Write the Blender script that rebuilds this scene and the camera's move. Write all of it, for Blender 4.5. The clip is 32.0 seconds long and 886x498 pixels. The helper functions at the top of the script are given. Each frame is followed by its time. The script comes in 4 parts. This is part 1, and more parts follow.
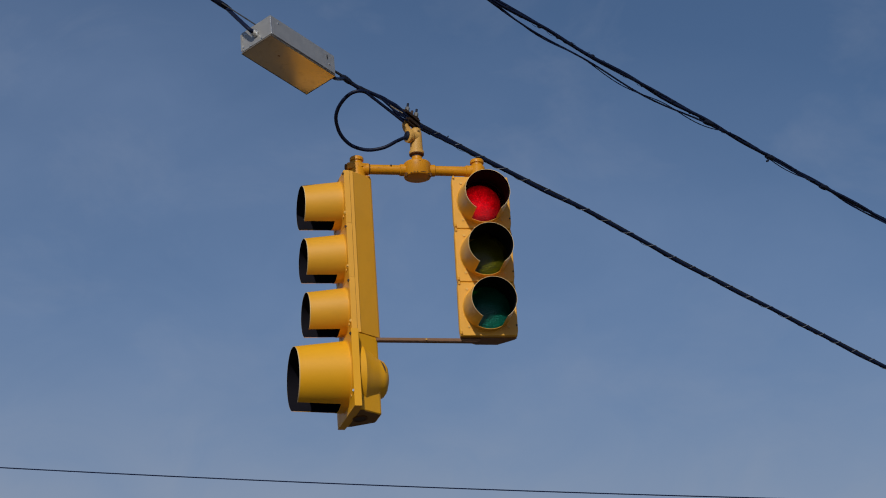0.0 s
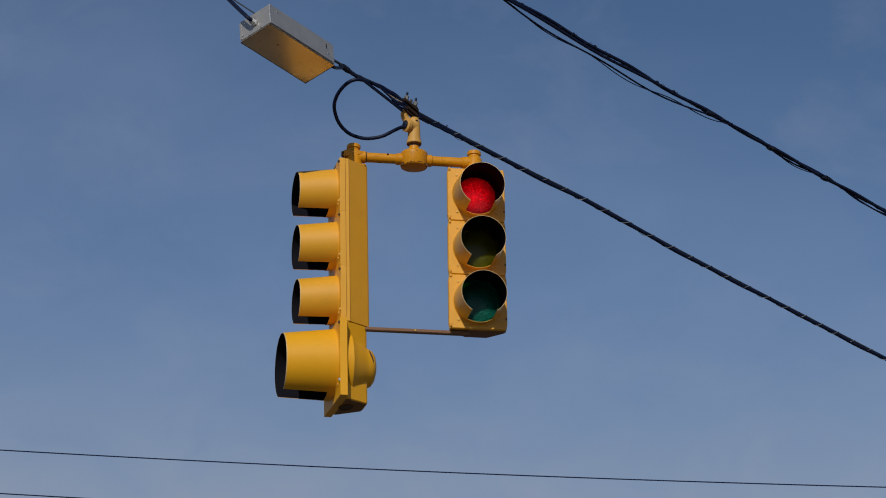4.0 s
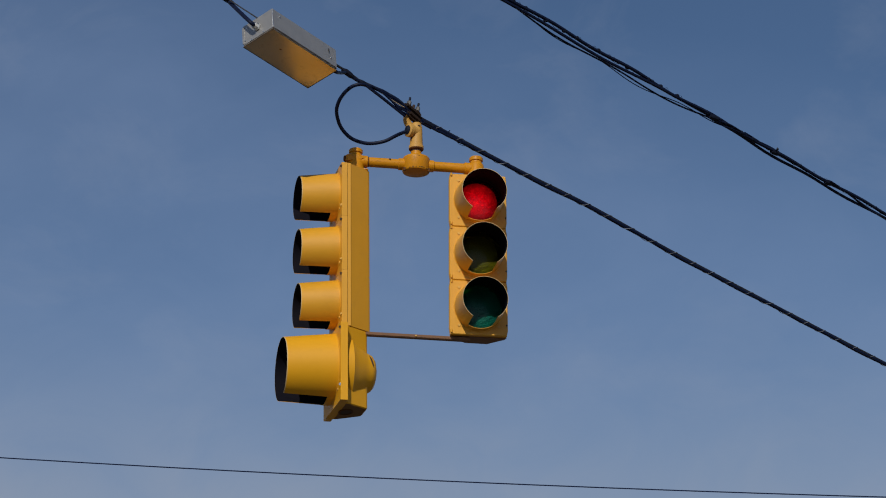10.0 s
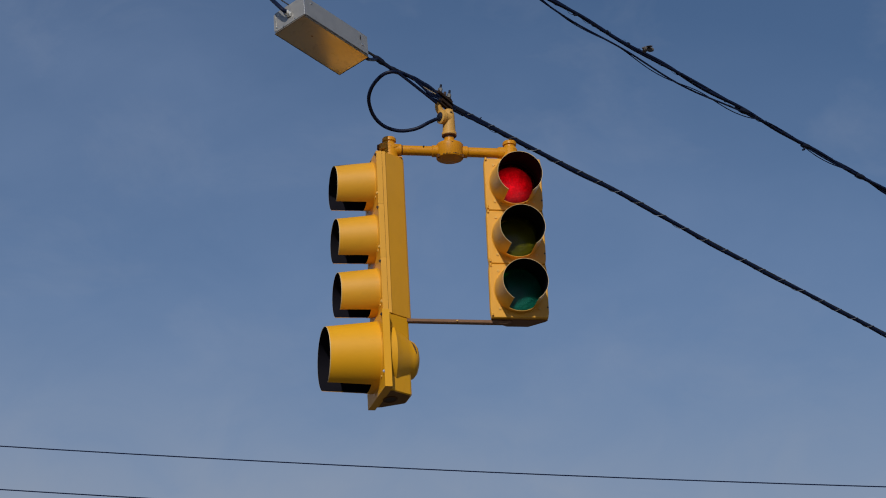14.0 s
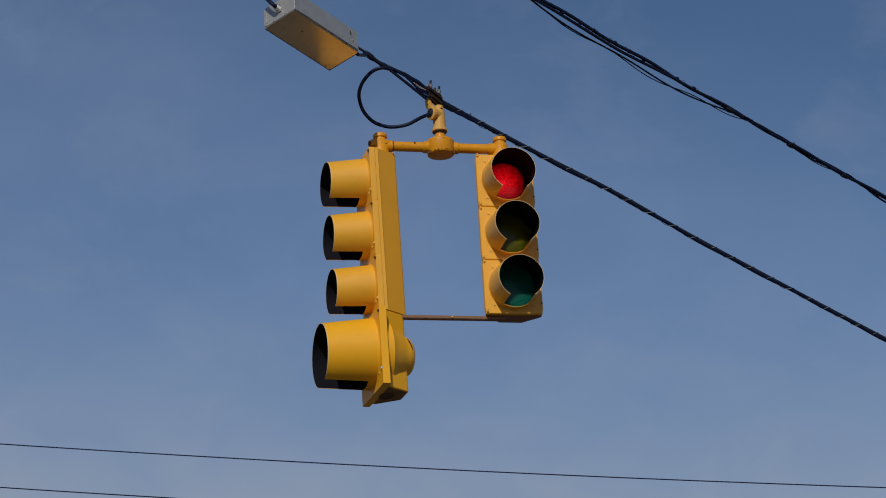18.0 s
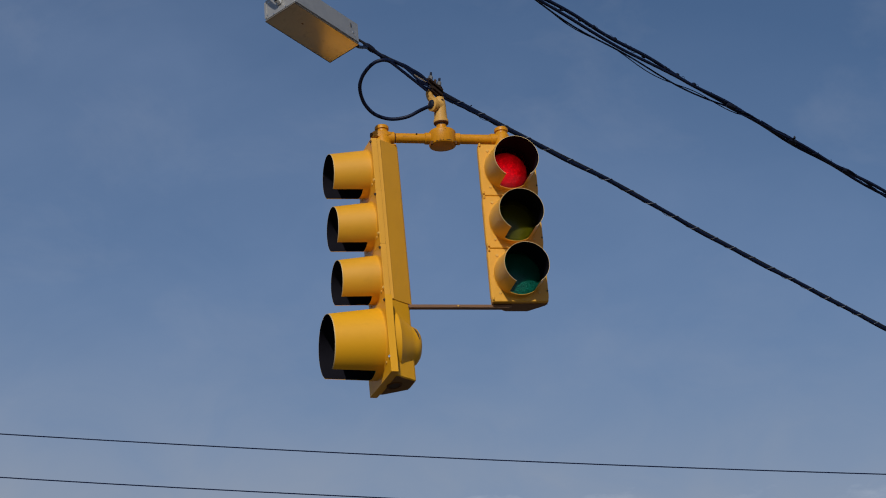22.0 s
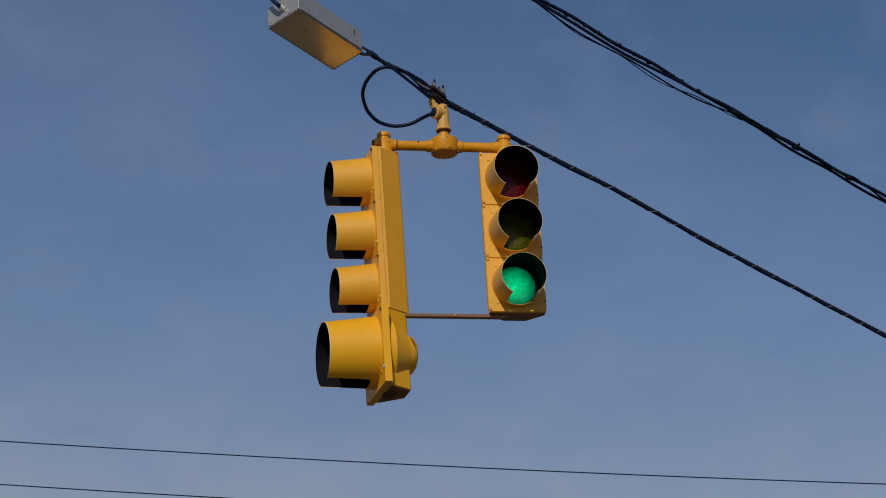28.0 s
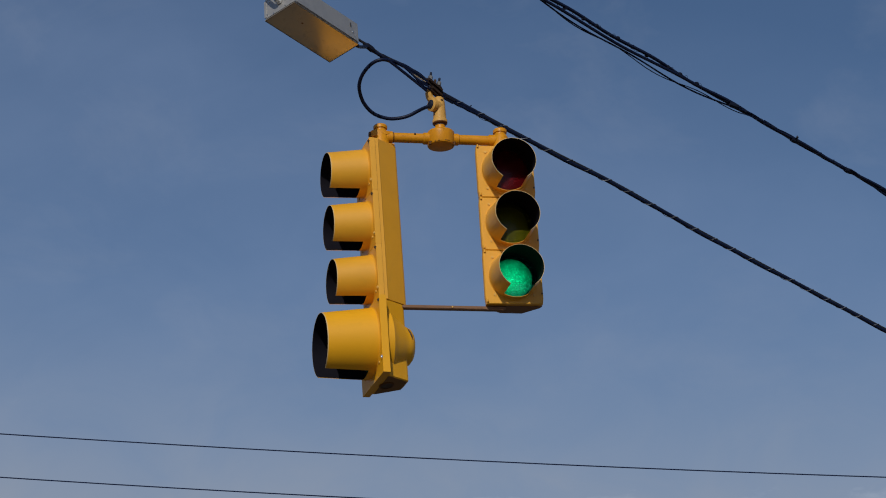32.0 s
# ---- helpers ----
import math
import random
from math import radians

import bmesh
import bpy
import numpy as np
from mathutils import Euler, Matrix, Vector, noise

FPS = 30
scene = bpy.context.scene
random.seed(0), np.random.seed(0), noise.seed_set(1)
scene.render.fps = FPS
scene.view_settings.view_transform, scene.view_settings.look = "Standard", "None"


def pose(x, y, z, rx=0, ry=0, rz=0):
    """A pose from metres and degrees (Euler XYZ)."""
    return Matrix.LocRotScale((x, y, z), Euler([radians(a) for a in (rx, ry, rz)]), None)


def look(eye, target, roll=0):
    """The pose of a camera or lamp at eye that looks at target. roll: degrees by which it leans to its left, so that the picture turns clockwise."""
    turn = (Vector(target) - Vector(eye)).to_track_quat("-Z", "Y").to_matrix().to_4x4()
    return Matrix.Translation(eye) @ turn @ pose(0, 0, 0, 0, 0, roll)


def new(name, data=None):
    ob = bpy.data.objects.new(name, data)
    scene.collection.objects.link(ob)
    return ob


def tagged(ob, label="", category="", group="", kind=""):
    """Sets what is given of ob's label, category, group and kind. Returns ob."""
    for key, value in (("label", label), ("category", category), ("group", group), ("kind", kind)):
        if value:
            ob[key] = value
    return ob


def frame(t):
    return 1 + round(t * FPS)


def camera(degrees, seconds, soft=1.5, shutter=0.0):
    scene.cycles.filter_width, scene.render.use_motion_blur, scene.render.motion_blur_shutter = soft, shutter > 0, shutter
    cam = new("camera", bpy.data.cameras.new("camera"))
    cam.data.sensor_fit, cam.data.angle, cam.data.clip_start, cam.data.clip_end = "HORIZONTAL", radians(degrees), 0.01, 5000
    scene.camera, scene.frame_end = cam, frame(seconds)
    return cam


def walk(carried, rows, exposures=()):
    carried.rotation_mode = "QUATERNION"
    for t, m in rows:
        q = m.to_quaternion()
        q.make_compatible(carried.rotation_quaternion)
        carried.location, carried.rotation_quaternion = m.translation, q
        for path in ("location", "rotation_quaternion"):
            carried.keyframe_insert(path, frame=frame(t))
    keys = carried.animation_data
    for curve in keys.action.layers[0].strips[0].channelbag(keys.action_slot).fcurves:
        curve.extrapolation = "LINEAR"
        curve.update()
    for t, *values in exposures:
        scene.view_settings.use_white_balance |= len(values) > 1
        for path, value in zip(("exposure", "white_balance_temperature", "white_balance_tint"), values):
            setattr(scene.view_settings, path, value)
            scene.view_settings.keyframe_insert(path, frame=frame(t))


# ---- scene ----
EYE = 1.6
cam = camera(22.0, 32.0, soft=1.05)


def aim(yaw, pitch, roll):
    return pose(0, 0, EYE, 0, 0, yaw) @ pose(0, 0, 0, 90 + pitch) @ pose(0, 0, 0, 0, 0, roll)


# seconds, yaw, pitch, roll of the hand-held camera
CAMERA_ROWS = [
    (0, 0.000, 21.558, -2.842), (0.5, 0.030, 21.396, -2.725), (1, 0.099, 21.257, -2.609), (1.5, 0.189, 21.132, -2.637), (2, 0.219, 21.239, -2.665),
    (2.5, 0.179, 21.220, -2.613), (3, 0.109, 21.212, -2.561), (3.5, 0.059, 21.166, -2.570), (5.5, -0.030, 21.402, -2.607), (6, -0.119, 21.535, -2.616),
    (6.5, -0.220, 21.373, -2.510), (7, -0.286, 21.227, -2.404), (7.5, -0.276, 21.161, -2.182), (8, -0.152, 21.037, -2.295), (8.5, -0.032, 21.117, -2.354),
    (9, 0.012, 21.210, -2.275), (9.5, 0.038, 21.320, -2.348), (10, 0.131, 21.395, -2.420), (10.5, 0.317, 21.276, -2.395), (11, 0.528, 21.290, -2.369),
    (11.5, 0.703, 21.303, -2.356), (12, 0.813, 21.232, -2.343), (12.5, 0.855, 21.099, -2.274), (13, 0.853, 21.112, -2.204), (13.5, 0.871, 21.157, -2.193),
    (14, 0.936, 21.187, -2.181), (14.5, 1.025, 21.002, -2.175), (16.5, 0.566, 21.165, -2.147), (17, 0.569, 21.255, -2.140), (17.5, 0.576, 21.193, -2.100),
    (18, 0.558, 21.139, -2.061), (18.5, 0.509, 21.099, -2.152), (19, 0.421, 21.196, -2.243), (19.5, 0.320, 21.124, -2.186), (20, 0.259, 21.045, -2.128),
    (20.5, 0.298, 20.950, -2.233), (21, 0.404, 21.084, -2.337), (21.5, 0.520, 20.959, -2.304), (22, 0.569, 20.849, -2.272), (22.5, 0.543, 20.839, -2.325),
    (23, 0.507, 20.782, -2.378), (23.5, 0.529, 20.632, -2.267), (24, 0.611, 20.447, -2.157), (24.5, 0.694, 20.417, -2.198), (25, 0.716, 20.562, -2.239),
    (25.5, 0.700, 20.533, -2.212), (27.5, 0.679, 20.944, -2.104), (28, 0.680, 21.068, -2.077), (28.5, 0.663, 21.091, -2.131), (29, 0.609, 21.107, -2.186),
    (29.5, 0.552, 21.016, -2.167), (30, 0.530, 21.047, -2.149), (30.5, 0.573, 21.004, -2.187), (31, 0.635, 21.017, -2.225), (31.5, 0.658, 20.898, -2.143),
    (32, 0.640, 20.890, -2.062),
]
walk(cam, [(t, aim(yaw, pitch, roll)) for t, yaw, pitch, roll in CAMERA_ROWS],
     [(0, 0.0), (22, 0.0), (25, -0.02), (28, -0.05), (32, -0.06)])

# ---- light ----
TO_SUN = Vector((-0.115, -0.820, 0.54)).normalized()


def node(tree, kind, **sockets):
    n = tree.nodes.new(kind)
    for key, value in sockets.items():
        n.inputs[key.replace("_", " ")].default_value = value
    return n


def make_world():
    world = bpy.data.worlds.new("sky")
    scene.world = world
    world.use_nodes = True
    t = world.node_tree
    t.nodes.clear()
    sky = t.nodes.new("ShaderNodeTexSky")
    sky.sky_type, sky.sun_disc = "NISHITA", False
    sky.sun_elevation = math.asin(TO_SUN.z)
    sky.sun_rotation = math.atan2(TO_SUN.x, TO_SUN.y)
    sky.air_density, sky.dust_density, sky.ozone_density = 1.0, 0.3, 5.5
    coords = t.nodes.new("ShaderNodeTexCoord")
    # thin high cloud: broad veils and finer wisps, stretched along the horizon
    veil_map = node(t, "ShaderNodeMapping", Location=(0.35, 0.0, 0.2), Scale=(2.2, 2.2, 4.0))
    wisp_map = node(t, "ShaderNodeMapping", Location=(1.7, 0.4, 0.0), Rotation=(0.2, 0.15, 0.5), Scale=(6.0, 6.0, 9.0))
    veil = node(t, "ShaderNodeTexNoise", Scale=2.2, Detail=5.0, Roughness=0.5, Distortion=0.4)
    wisp = node(t, "ShaderNodeTexNoise", Scale=3.0, Detail=8.0, Roughness=0.55, Distortion=0.6)
    t.links.new(coords.outputs["Generated"], veil_map.inputs["Vector"])
    t.links.new(coords.outputs["Generated"], wisp_map.inputs["Vector"])
    t.links.new(veil_map.outputs[0], veil.inputs["Vector"])
    t.links.new(wisp_map.outputs[0], wisp.inputs["Vector"])
    both = node(t, "ShaderNodeMath")
    both.operation = "MULTIPLY_ADD"
    both.inputs[1].default_value = 0.35
    t.links.new(wisp.outputs["Fac"], both.inputs[0])
    t.links.new(veil.outputs["Fac"], both.inputs[2])
    ramp = t.nodes.new("ShaderNodeMapRange")
    ramp.inputs["From Min"].default_value, ramp.inputs["From Max"].default_value = 0.54, 0.90
    ramp.inputs["To Min"].default_value, ramp.inputs["To Max"].default_value = 0.116, 0.255
    t.links.new(both.outputs[0], ramp.inputs["Value"])
    # more haze low over the horizon, a little higher to the west
    split = t.nodes.new("ShaderNodeSeparateXYZ")
    t.links.new(coords.outputs["Generated"], split.inputs[0])
    low = t.nodes.new("ShaderNodeMapRange")
    low.inputs["From Min"].default_value, low.inputs["From Max"].default_value = 0.23, 0.36
    low.inputs["To Min"].default_value, low.inputs["To Max"].default_value = 0.95, 0.0
    lean = t.nodes.new("ShaderNodeVectorMath")
    lean.operation = "DOT_PRODUCT"
    lean.inputs[1].default_value = (0.05, 0.0, 1.0)
    t.links.new(coords.outputs["Generated"], lean.inputs[0])
    t.links.new(lean.outputs["Value"], low.inputs["Value"])
    mix = t.nodes.new("ShaderNodeMix")
    mix.data_type = "RGBA"
    mix.inputs[7].default_value = (4.45, 5.78, 8.6, 1)
    # the veil thins out with height, more so towards the east
    slant = t.nodes.new("ShaderNodeVectorMath")
    slant.operation = "DOT_PRODUCT"
    slant.inputs[1].default_value = (0.25, 0.0, 1.0)
    t.links.new(coords.outputs["Generated"], slant.inputs[0])
    thin = t.nodes.new("ShaderNodeMapRange")
    thin.inputs["From Min"].default_value, thin.inputs["From Max"].default_value = 0.400, 0.472
    thin.inputs["To Min"].default_value, thin.inputs["To Max"].default_value = 1.0, 0.10
    t.links.new(slant.outputs["Value"], thin.inputs["Value"])
    cover = node(t, "ShaderNodeMath")
    cover.operation = "MULTIPLY"
    t.links.new(ramp.outputs[0], cover.inputs[0])
    t.links.new(thin.outputs[0], cover.inputs[1])
    t.links.new(cover.outputs[0], mix.inputs[0])
    t.links.new(sky.outputs[0], mix.inputs[6])
    haze = t.nodes.new("ShaderNodeMix")
    haze.data_type = "RGBA"
    haze.inputs[7].default_value = (4.45, 5.14, 6.40, 1)
    ease = node(t, "ShaderNodeMath")
    ease.operation = "POWER"
    ease.inputs[1].default_value = 1.9
    t.links.new(low.outputs[0], ease.inputs[0])
    patch = t.nodes.new("ShaderNodeMapRange")
    patch.inputs["From Min"].default_value, patch.inputs["From Max"].default_value = 0.34, 0.66
    patch.inputs["To Min"].default_value, patch.inputs["To Max"].default_value = 0.80, 1.18
    t.links.new(wisp.outputs["Fac"], patch.inputs["Value"])
    uneven = node(t, "ShaderNodeMath")
    uneven.operation, uneven.use_clamp = "MULTIPLY", True
    t.links.new(ease.outputs[0], uneven.inputs[0])
    t.links.new(patch.outputs[0], uneven.inputs[1])
    t.links.new(uneven.outputs[0], haze.inputs[0])
    # a few small whiter tufts
    tuft_map = node(t, "ShaderNodeMapping", Location=(0.1, 0.7, 0.3), Rotation=(0.0, 0.5, 0.2), Scale=(7.0, 7.0, 11.0))
    tuft = node(t, "ShaderNodeTexNoise", Scale=1.6, Detail=6.0, Roughness=0.6, Distortion=0.5)
    t.links.new(coords.outputs["Generated"], tuft_map.inputs["Vector"])
    t.links.new(tuft_map.outputs[0], tuft.inputs["Vector"])
    dense = t.nodes.new("ShaderNodeMapRange")
    dense.inputs["From Min"].default_value, dense.inputs["From Max"].default_value = 0.52, 0.80
    dense.inputs["To Max"].default_value = 0.17
    t.links.new(tuft.outputs["Fac"], dense.inputs["Value"])
    tufted = t.nodes.new("ShaderNodeMix")
    tufted.data_type = "RGBA"
    tufted.inputs[7].default_value = (4.9, 5.5, 6.9, 1)
    t.links.new(dense.outputs[0], tufted.inputs[0])
    t.links.new(mix.outputs[2], tufted.inputs[6])
    t.links.new(tufted.outputs[2], haze.inputs[6])
    # a bank of brighter cloud low down, with a ragged top
    puff_map = node(t, "ShaderNodeMapping", Scale=(9.0, 9.0, 22.0))
    puff = node(t, "ShaderNodeTexNoise", Scale=3.5, Detail=7.0, Roughness=0.6)
    t.links.new(coords.outputs["Generated"], puff_map.inputs["Vector"])
    t.links.new(puff_map.outputs[0], puff.inputs["Vector"])
    top = node(t, "ShaderNodeMath")
    top.operation = "MULTIPLY_ADD"
    top.inputs[1].default_value = -0.06
    t.links.new(puff.outputs["Fac"], top.inputs[0])
    t.links.new(split.outputs["Z"], top.inputs[2])
    bank = t.nodes.new("ShaderNodeMapRange")
    bank.inputs["From Min"].default_value, bank.inputs["From Max"].default_value = 0.2068, 0.2158
    bank.inputs["To Min"].default_value, bank.inputs["To Max"].default_value = 0.22, 0.0
    t.links.new(top.outputs[0], bank.inputs["Value"])
    white = t.nodes.new("ShaderNodeMix")
    white.data_type = "RGBA"
    white.inputs[7].default_value = (8.0, 9.0, 10.5, 1)
    t.links.new(bank.outputs[0], white.inputs[0])
    t.links.new(haze.outputs[2], white.inputs[6])
    back = node(t, "ShaderNodeBackground", Strength=0.0622)
    t.links.new(white.outputs[2], back.inputs["Color"])
    out = t.nodes.new("ShaderNodeOutputWorld")
    t.links.new(back.outputs[0], out.inputs["Surface"])


make_world()
sun = new("sun", bpy.data.lights.new("sun", "SUN"))
sun.data.energy, sun.data.angle, sun.data.color = 2.95, radians(0.53), (1.0, 0.93, 0.82)
sun.matrix_world = look(TO_SUN * 60, (0, 0, 0))


# ---- materials ----
# The signal's root: its paint varies in one space over all the castings.
signal = new("traffic_signal")


def surface(name, colour, rough=0.5, metal=0.0, spec=0.5, vary=0.12, scale=18.0, bump=0.05, fine=160.0, stain=None, stain_amount=0.25, coat=0.0, sheen=0.1, space=None):
    """A principled surface with two scales of variation, stains and fine relief."""
    m = bpy.data.materials.new(name)
    m.use_nodes = True
    t = m.node_tree
    p = t.nodes["Principled BSDF"]
    p.inputs["Metallic"].default_value = metal
    p.inputs["Coat Weight"].default_value = coat
    p.inputs["Specular IOR Level"].default_value = spec
    coords = t.nodes.new("ShaderNodeTexCoord")
    coords.object = space
    broad = node(t, "ShaderNodeTexNoise", Scale=scale, Detail=5.0, Roughness=0.6)
    grain = node(t, "ShaderNodeTexNoise", Scale=fine, Detail=3.0, Roughness=0.6)
    spots = node(t, "ShaderNodeTexNoise", Scale=scale * 2.3, Detail=8.0, Roughness=0.7, Distortion=0.8)
    for n in (broad, grain, spots):
        t.links.new(coords.outputs["Object"], n.inputs["Vector"])
    dark = tuple(c * (1 - vary) for c in colour)
    light = tuple(min(1, c * (1 + vary)) for c in colour)
    tone = t.nodes.new("ShaderNodeMix")
    tone.data_type = "RGBA"
    tone.inputs[6].default_value, tone.inputs[7].default_value = (*dark, 1), (*light, 1)
    t.links.new(broad.outputs["Fac"], tone.inputs[0])
    base = tone.outputs[2]
    if stain:
        edge = t.nodes.new("ShaderNodeMapRange")
        edge.inputs["From Min"].default_value, edge.inputs["From Max"].default_value = 0.56, 0.74
        edge.inputs["To Max"].default_value = stain_amount
        t.links.new(spots.outputs["Fac"], edge.inputs["Value"])
        soil = t.nodes.new("ShaderNodeMix")
        soil.data_type = "RGBA"
        soil.inputs[7].default_value = (*stain, 1)
        t.links.new(edge.outputs[0], soil.inputs[0])
        t.links.new(base, soil.inputs[6])
        base = soil.outputs[2]
    t.links.new(base, p.inputs["Base Color"])
    gloss = t.nodes.new("ShaderNodeMapRange")
    gloss.inputs["To Min"].default_value, gloss.inputs["To Max"].default_value = max(0.02, rough - sheen), min(1, rough + sheen)
    t.links.new(broad.outputs["Fac"], gloss.inputs["Value"])
    t.links.new(gloss.outputs[0], p.inputs["Roughness"])
    if bump:
        relief = node(t, "ShaderNodeBump", Strength=bump, Distance=0.002)
        t.links.new(grain.outputs["Fac"], relief.inputs["Height"])
        t.links.new(relief.outputs[0], p.inputs["Normal"])
    return m


def lens_material(name, tint, body_share=0.145):
    """Moulded prismatic plastic: tinted, partly clear, with a glossy face."""
    m = bpy.data.materials.new(name)
    m.use_nodes = True
    t = m.node_tree
    t.nodes.clear()
    coords = t.nodes.new("ShaderNodeTexCoord")
    cells = node(t, "ShaderNodeTexVoronoi", Scale=180.0)
    t.links.new(coords.outputs["Object"], cells.inputs["Vector"])
    fade = t.nodes.new("ShaderNodeMapRange")
    fade.inputs["From Max"].default_value = 0.7
    fade.inputs["To Min"].default_value, fade.inputs["To Max"].default_value = 1.0, 0.45
    t.links.new(cells.outputs["Distance"], fade.inputs["Value"])
    shade = t.nodes.new("ShaderNodeMix")
    shade.data_type = "RGBA"
    shade.inputs[6].default_value = (*[c * 0.55 for c in tint], 1)
    shade.inputs[7].default_value = (*tint, 1)
    t.links.new(fade.outputs[0], shade.inputs[0])
    clear = t.nodes.new("ShaderNodeBsdfTransparent")
    body = t.nodes.new("ShaderNodeBsdfPrincipled")
    body.inputs["Roughness"].default_value = 0.20
    body.inputs["Specular IOR Level"].default_value = 0.7
    body.inputs["Specular Tint"].default_value = (*[min(1, 0.06 + 1.3 * c) for c in tint], 1)
    body.subsurface_method = "BURLEY"
    body.inputs["Subsurface Weight"].default_value = 0.85
    body.inputs["Subsurface Scale"].default_value = 0.02
    body.inputs["Subsurface Radius"].default_value = (1, 1, 1)
    t.links.new(shade.outputs[2], clear.inputs["Color"])
    t.links.new(shade.outputs[2], body.inputs["Base Color"])
    relief = node(t, "ShaderNodeBump", Strength=0.8, Distance=0.003)
    t.links.new(cells.outputs["Distance"], relief.inputs["Height"])
    t.links.new(relief.outputs[0], body.inputs["Normal"])
    mix = node(t, "ShaderNodeMixShader", Fac=body_share)
    t.links.new(clear.outputs[0], mix.inputs[1])
    t.links.new(body.outputs[0], mix.inputs[2])
    face = node(t, "ShaderNodeBsdfGlossy", Roughness=0.22)
    shine = node(t, "ShaderNodeFresnel", IOR=1.34)
    glossed = t.nodes.new("ShaderNodeMixShader")
    t.links.new(shine.outputs[0], glossed.inputs[0])
    t.links.new(mix.outputs[0], glossed.inputs[1])
    t.links.new(face.outputs[0], glossed.inputs[2])
    out = t.nodes.new("ShaderNodeOutputMaterial")
    t.links.new(glossed.outputs[0], out.inputs["Surface"])
    return m


def lamp_material(name, colour, strength):
    """An array of small lit diodes."""
    m = bpy.data.materials.new(name)
    m.use_nodes = True
    t = m.node_tree
    t.nodes.clear()
    coords = t.nodes.new("ShaderNodeTexCoord")
    cells = node(t, "ShaderNodeTexVoronoi", Scale=185.0, Randomness=0.9)
    t.links.new(coords.outputs["Object"], cells.inputs["Vector"])
    fade = t.nodes.new("ShaderNodeMapRange")
    fade.inputs["From Max"].default_value = 0.42
    fade.inputs["To Min"].default_value, fade.inputs["To Max"].default_value = strength * 2.7, strength * 0.66
    t.links.new(cells.outputs["Distance"], fade.inputs["Value"])
    reach = t.nodes.new("ShaderNodeVectorMath")
    reach.operation = "LENGTH"
    t.links.new(coords.outputs["Object"], reach.inputs[0])
    middle = t.nodes.new("ShaderNodeMapRange")
    middle.inputs["From Max"].default_value = 0.092
    middle.inputs["To Min"].default_value, middle.inputs["To Max"].default_value = 1.9, 0.06
    t.links.new(reach.outputs["Value"], middle.inputs["Value"])
    power = node(t, "ShaderNodeMath")
    power.operation = "MULTIPLY"
    t.links.new(fade.outputs[0], power.inputs[0])
    t.links.new(middle.outputs[0], power.inputs[1])
    # groups of diodes differ in output
    group = node(t, "ShaderNodeTexNoise", Scale=38.0, Detail=4.0, Roughness=0.7)
    t.links.new(coords.outputs["Object"], group.inputs["Vector"])
    uneven = t.nodes.new("ShaderNodeMapRange")
    uneven.inputs["From Min"].default_value, uneven.inputs["From Max"].default_value = 0.32, 0.68
    uneven.inputs["To Min"].default_value, uneven.inputs["To Max"].default_value = 0.55, 1.45
    t.links.new(group.outputs["Fac"], uneven.inputs["Value"])
    total = node(t, "ShaderNodeMath")
    total.operation = "MULTIPLY"
    t.links.new(power.outputs[0], total.inputs[0])
    t.links.new(uneven.outputs[0], total.inputs[1])
    glow = node(t, "ShaderNodeEmission", Color=(*colour, 1))
    t.links.new(total.outputs[0], glow.inputs["Strength"])
    out = t.nodes.new("ShaderNodeOutputMaterial")
    t.links.new(glow.outputs[0], out.inputs["Surface"])
    return m


YELLOW = surface("signal_yellow_paint", (0.66, 0.320, 0.015), 0.46, spec=0.6, sheen=0.06, vary=0.09, space=signal, scale=9, bump=0.06, fine=220, stain=(0.40, 0.21, 0.03), stain_amount=0.16)
FRESH = surface("newer_yellow_paint", (0.69, 0.335, 0.007), 0.50, spec=0.35, sheen=0.05, vary=0.07, space=signal, scale=8, bump=0.06, fine=220, stain=(0.42, 0.21, 0.02), stain_amount=0.12)
WORN = surface("worn_yellow_paint", (0.55, 0.230, 0.004), 0.42, spec=0.3, space=signal, vary=0.14, scale=26, bump=0.12, fine=180, stain=(0.15, 0.060, 0.012), stain_amount=0.78)
PALE = surface("faded_yellow_paint", (0.51, 0.285, 0.066), 0.55, spec=0.3, vary=0.2, scale=22, bump=0.15, fine=150, stain=(0.16, 0.085, 0.035), stain_amount=0.72)
RIM = surface("worn_sheet_edge", (0.56, 0.40, 0.18), 0.5, vary=0.2, scale=40, bump=0.0)
BLACK = surface("flat_black_paint", (0.0068, 0.0066, 0.0110), 0.75, spec=0.07, vary=0.3, scale=20, bump=0.05)
RUBBER = surface("black_cable_jacket", (0.0030, 0.0075, 0.030), 0.5, spec=0.2, vary=0.35, scale=30, bump=0.15, fine=120)
TAPE = surface("weathered_black_tape", (0.004, 0.007, 0.020), 0.65, spec=0.25, vary=0.4, scale=45, bump=0.4, fine=90)
WIRE = surface("lashing_wire", (0.30, 0.31, 0.33), 0.45, metal=0.6, vary=0.1, bump=0.0)
STRAND = surface("weathered_steel_strand", (0.018, 0.019, 0.024), 0.6, metal=0.2, vary=0.3, bump=0.1)
ZINC = surface("galvanised_steel", (0.40, 0.395, 0.385), 0.48, metal=0.62, vary=0.14, scale=28, bump=0.06, fine=200, stain=(0.30, 0.31, 0.32), stain_amount=0.35)
BRIGHT = surface("bright_zinc", (0.70, 0.70, 0.69), 0.25, metal=0.9, vary=0.1, bump=0.0)
COVER = surface("bare_sheet_cover", (0.56, 0.47, 0.35), 0.20, metal=0.58, vary=0.12, scale=9, bump=0.03, fine=80, stain=(0.20, 0.16, 0.12), stain_amount=0.5)
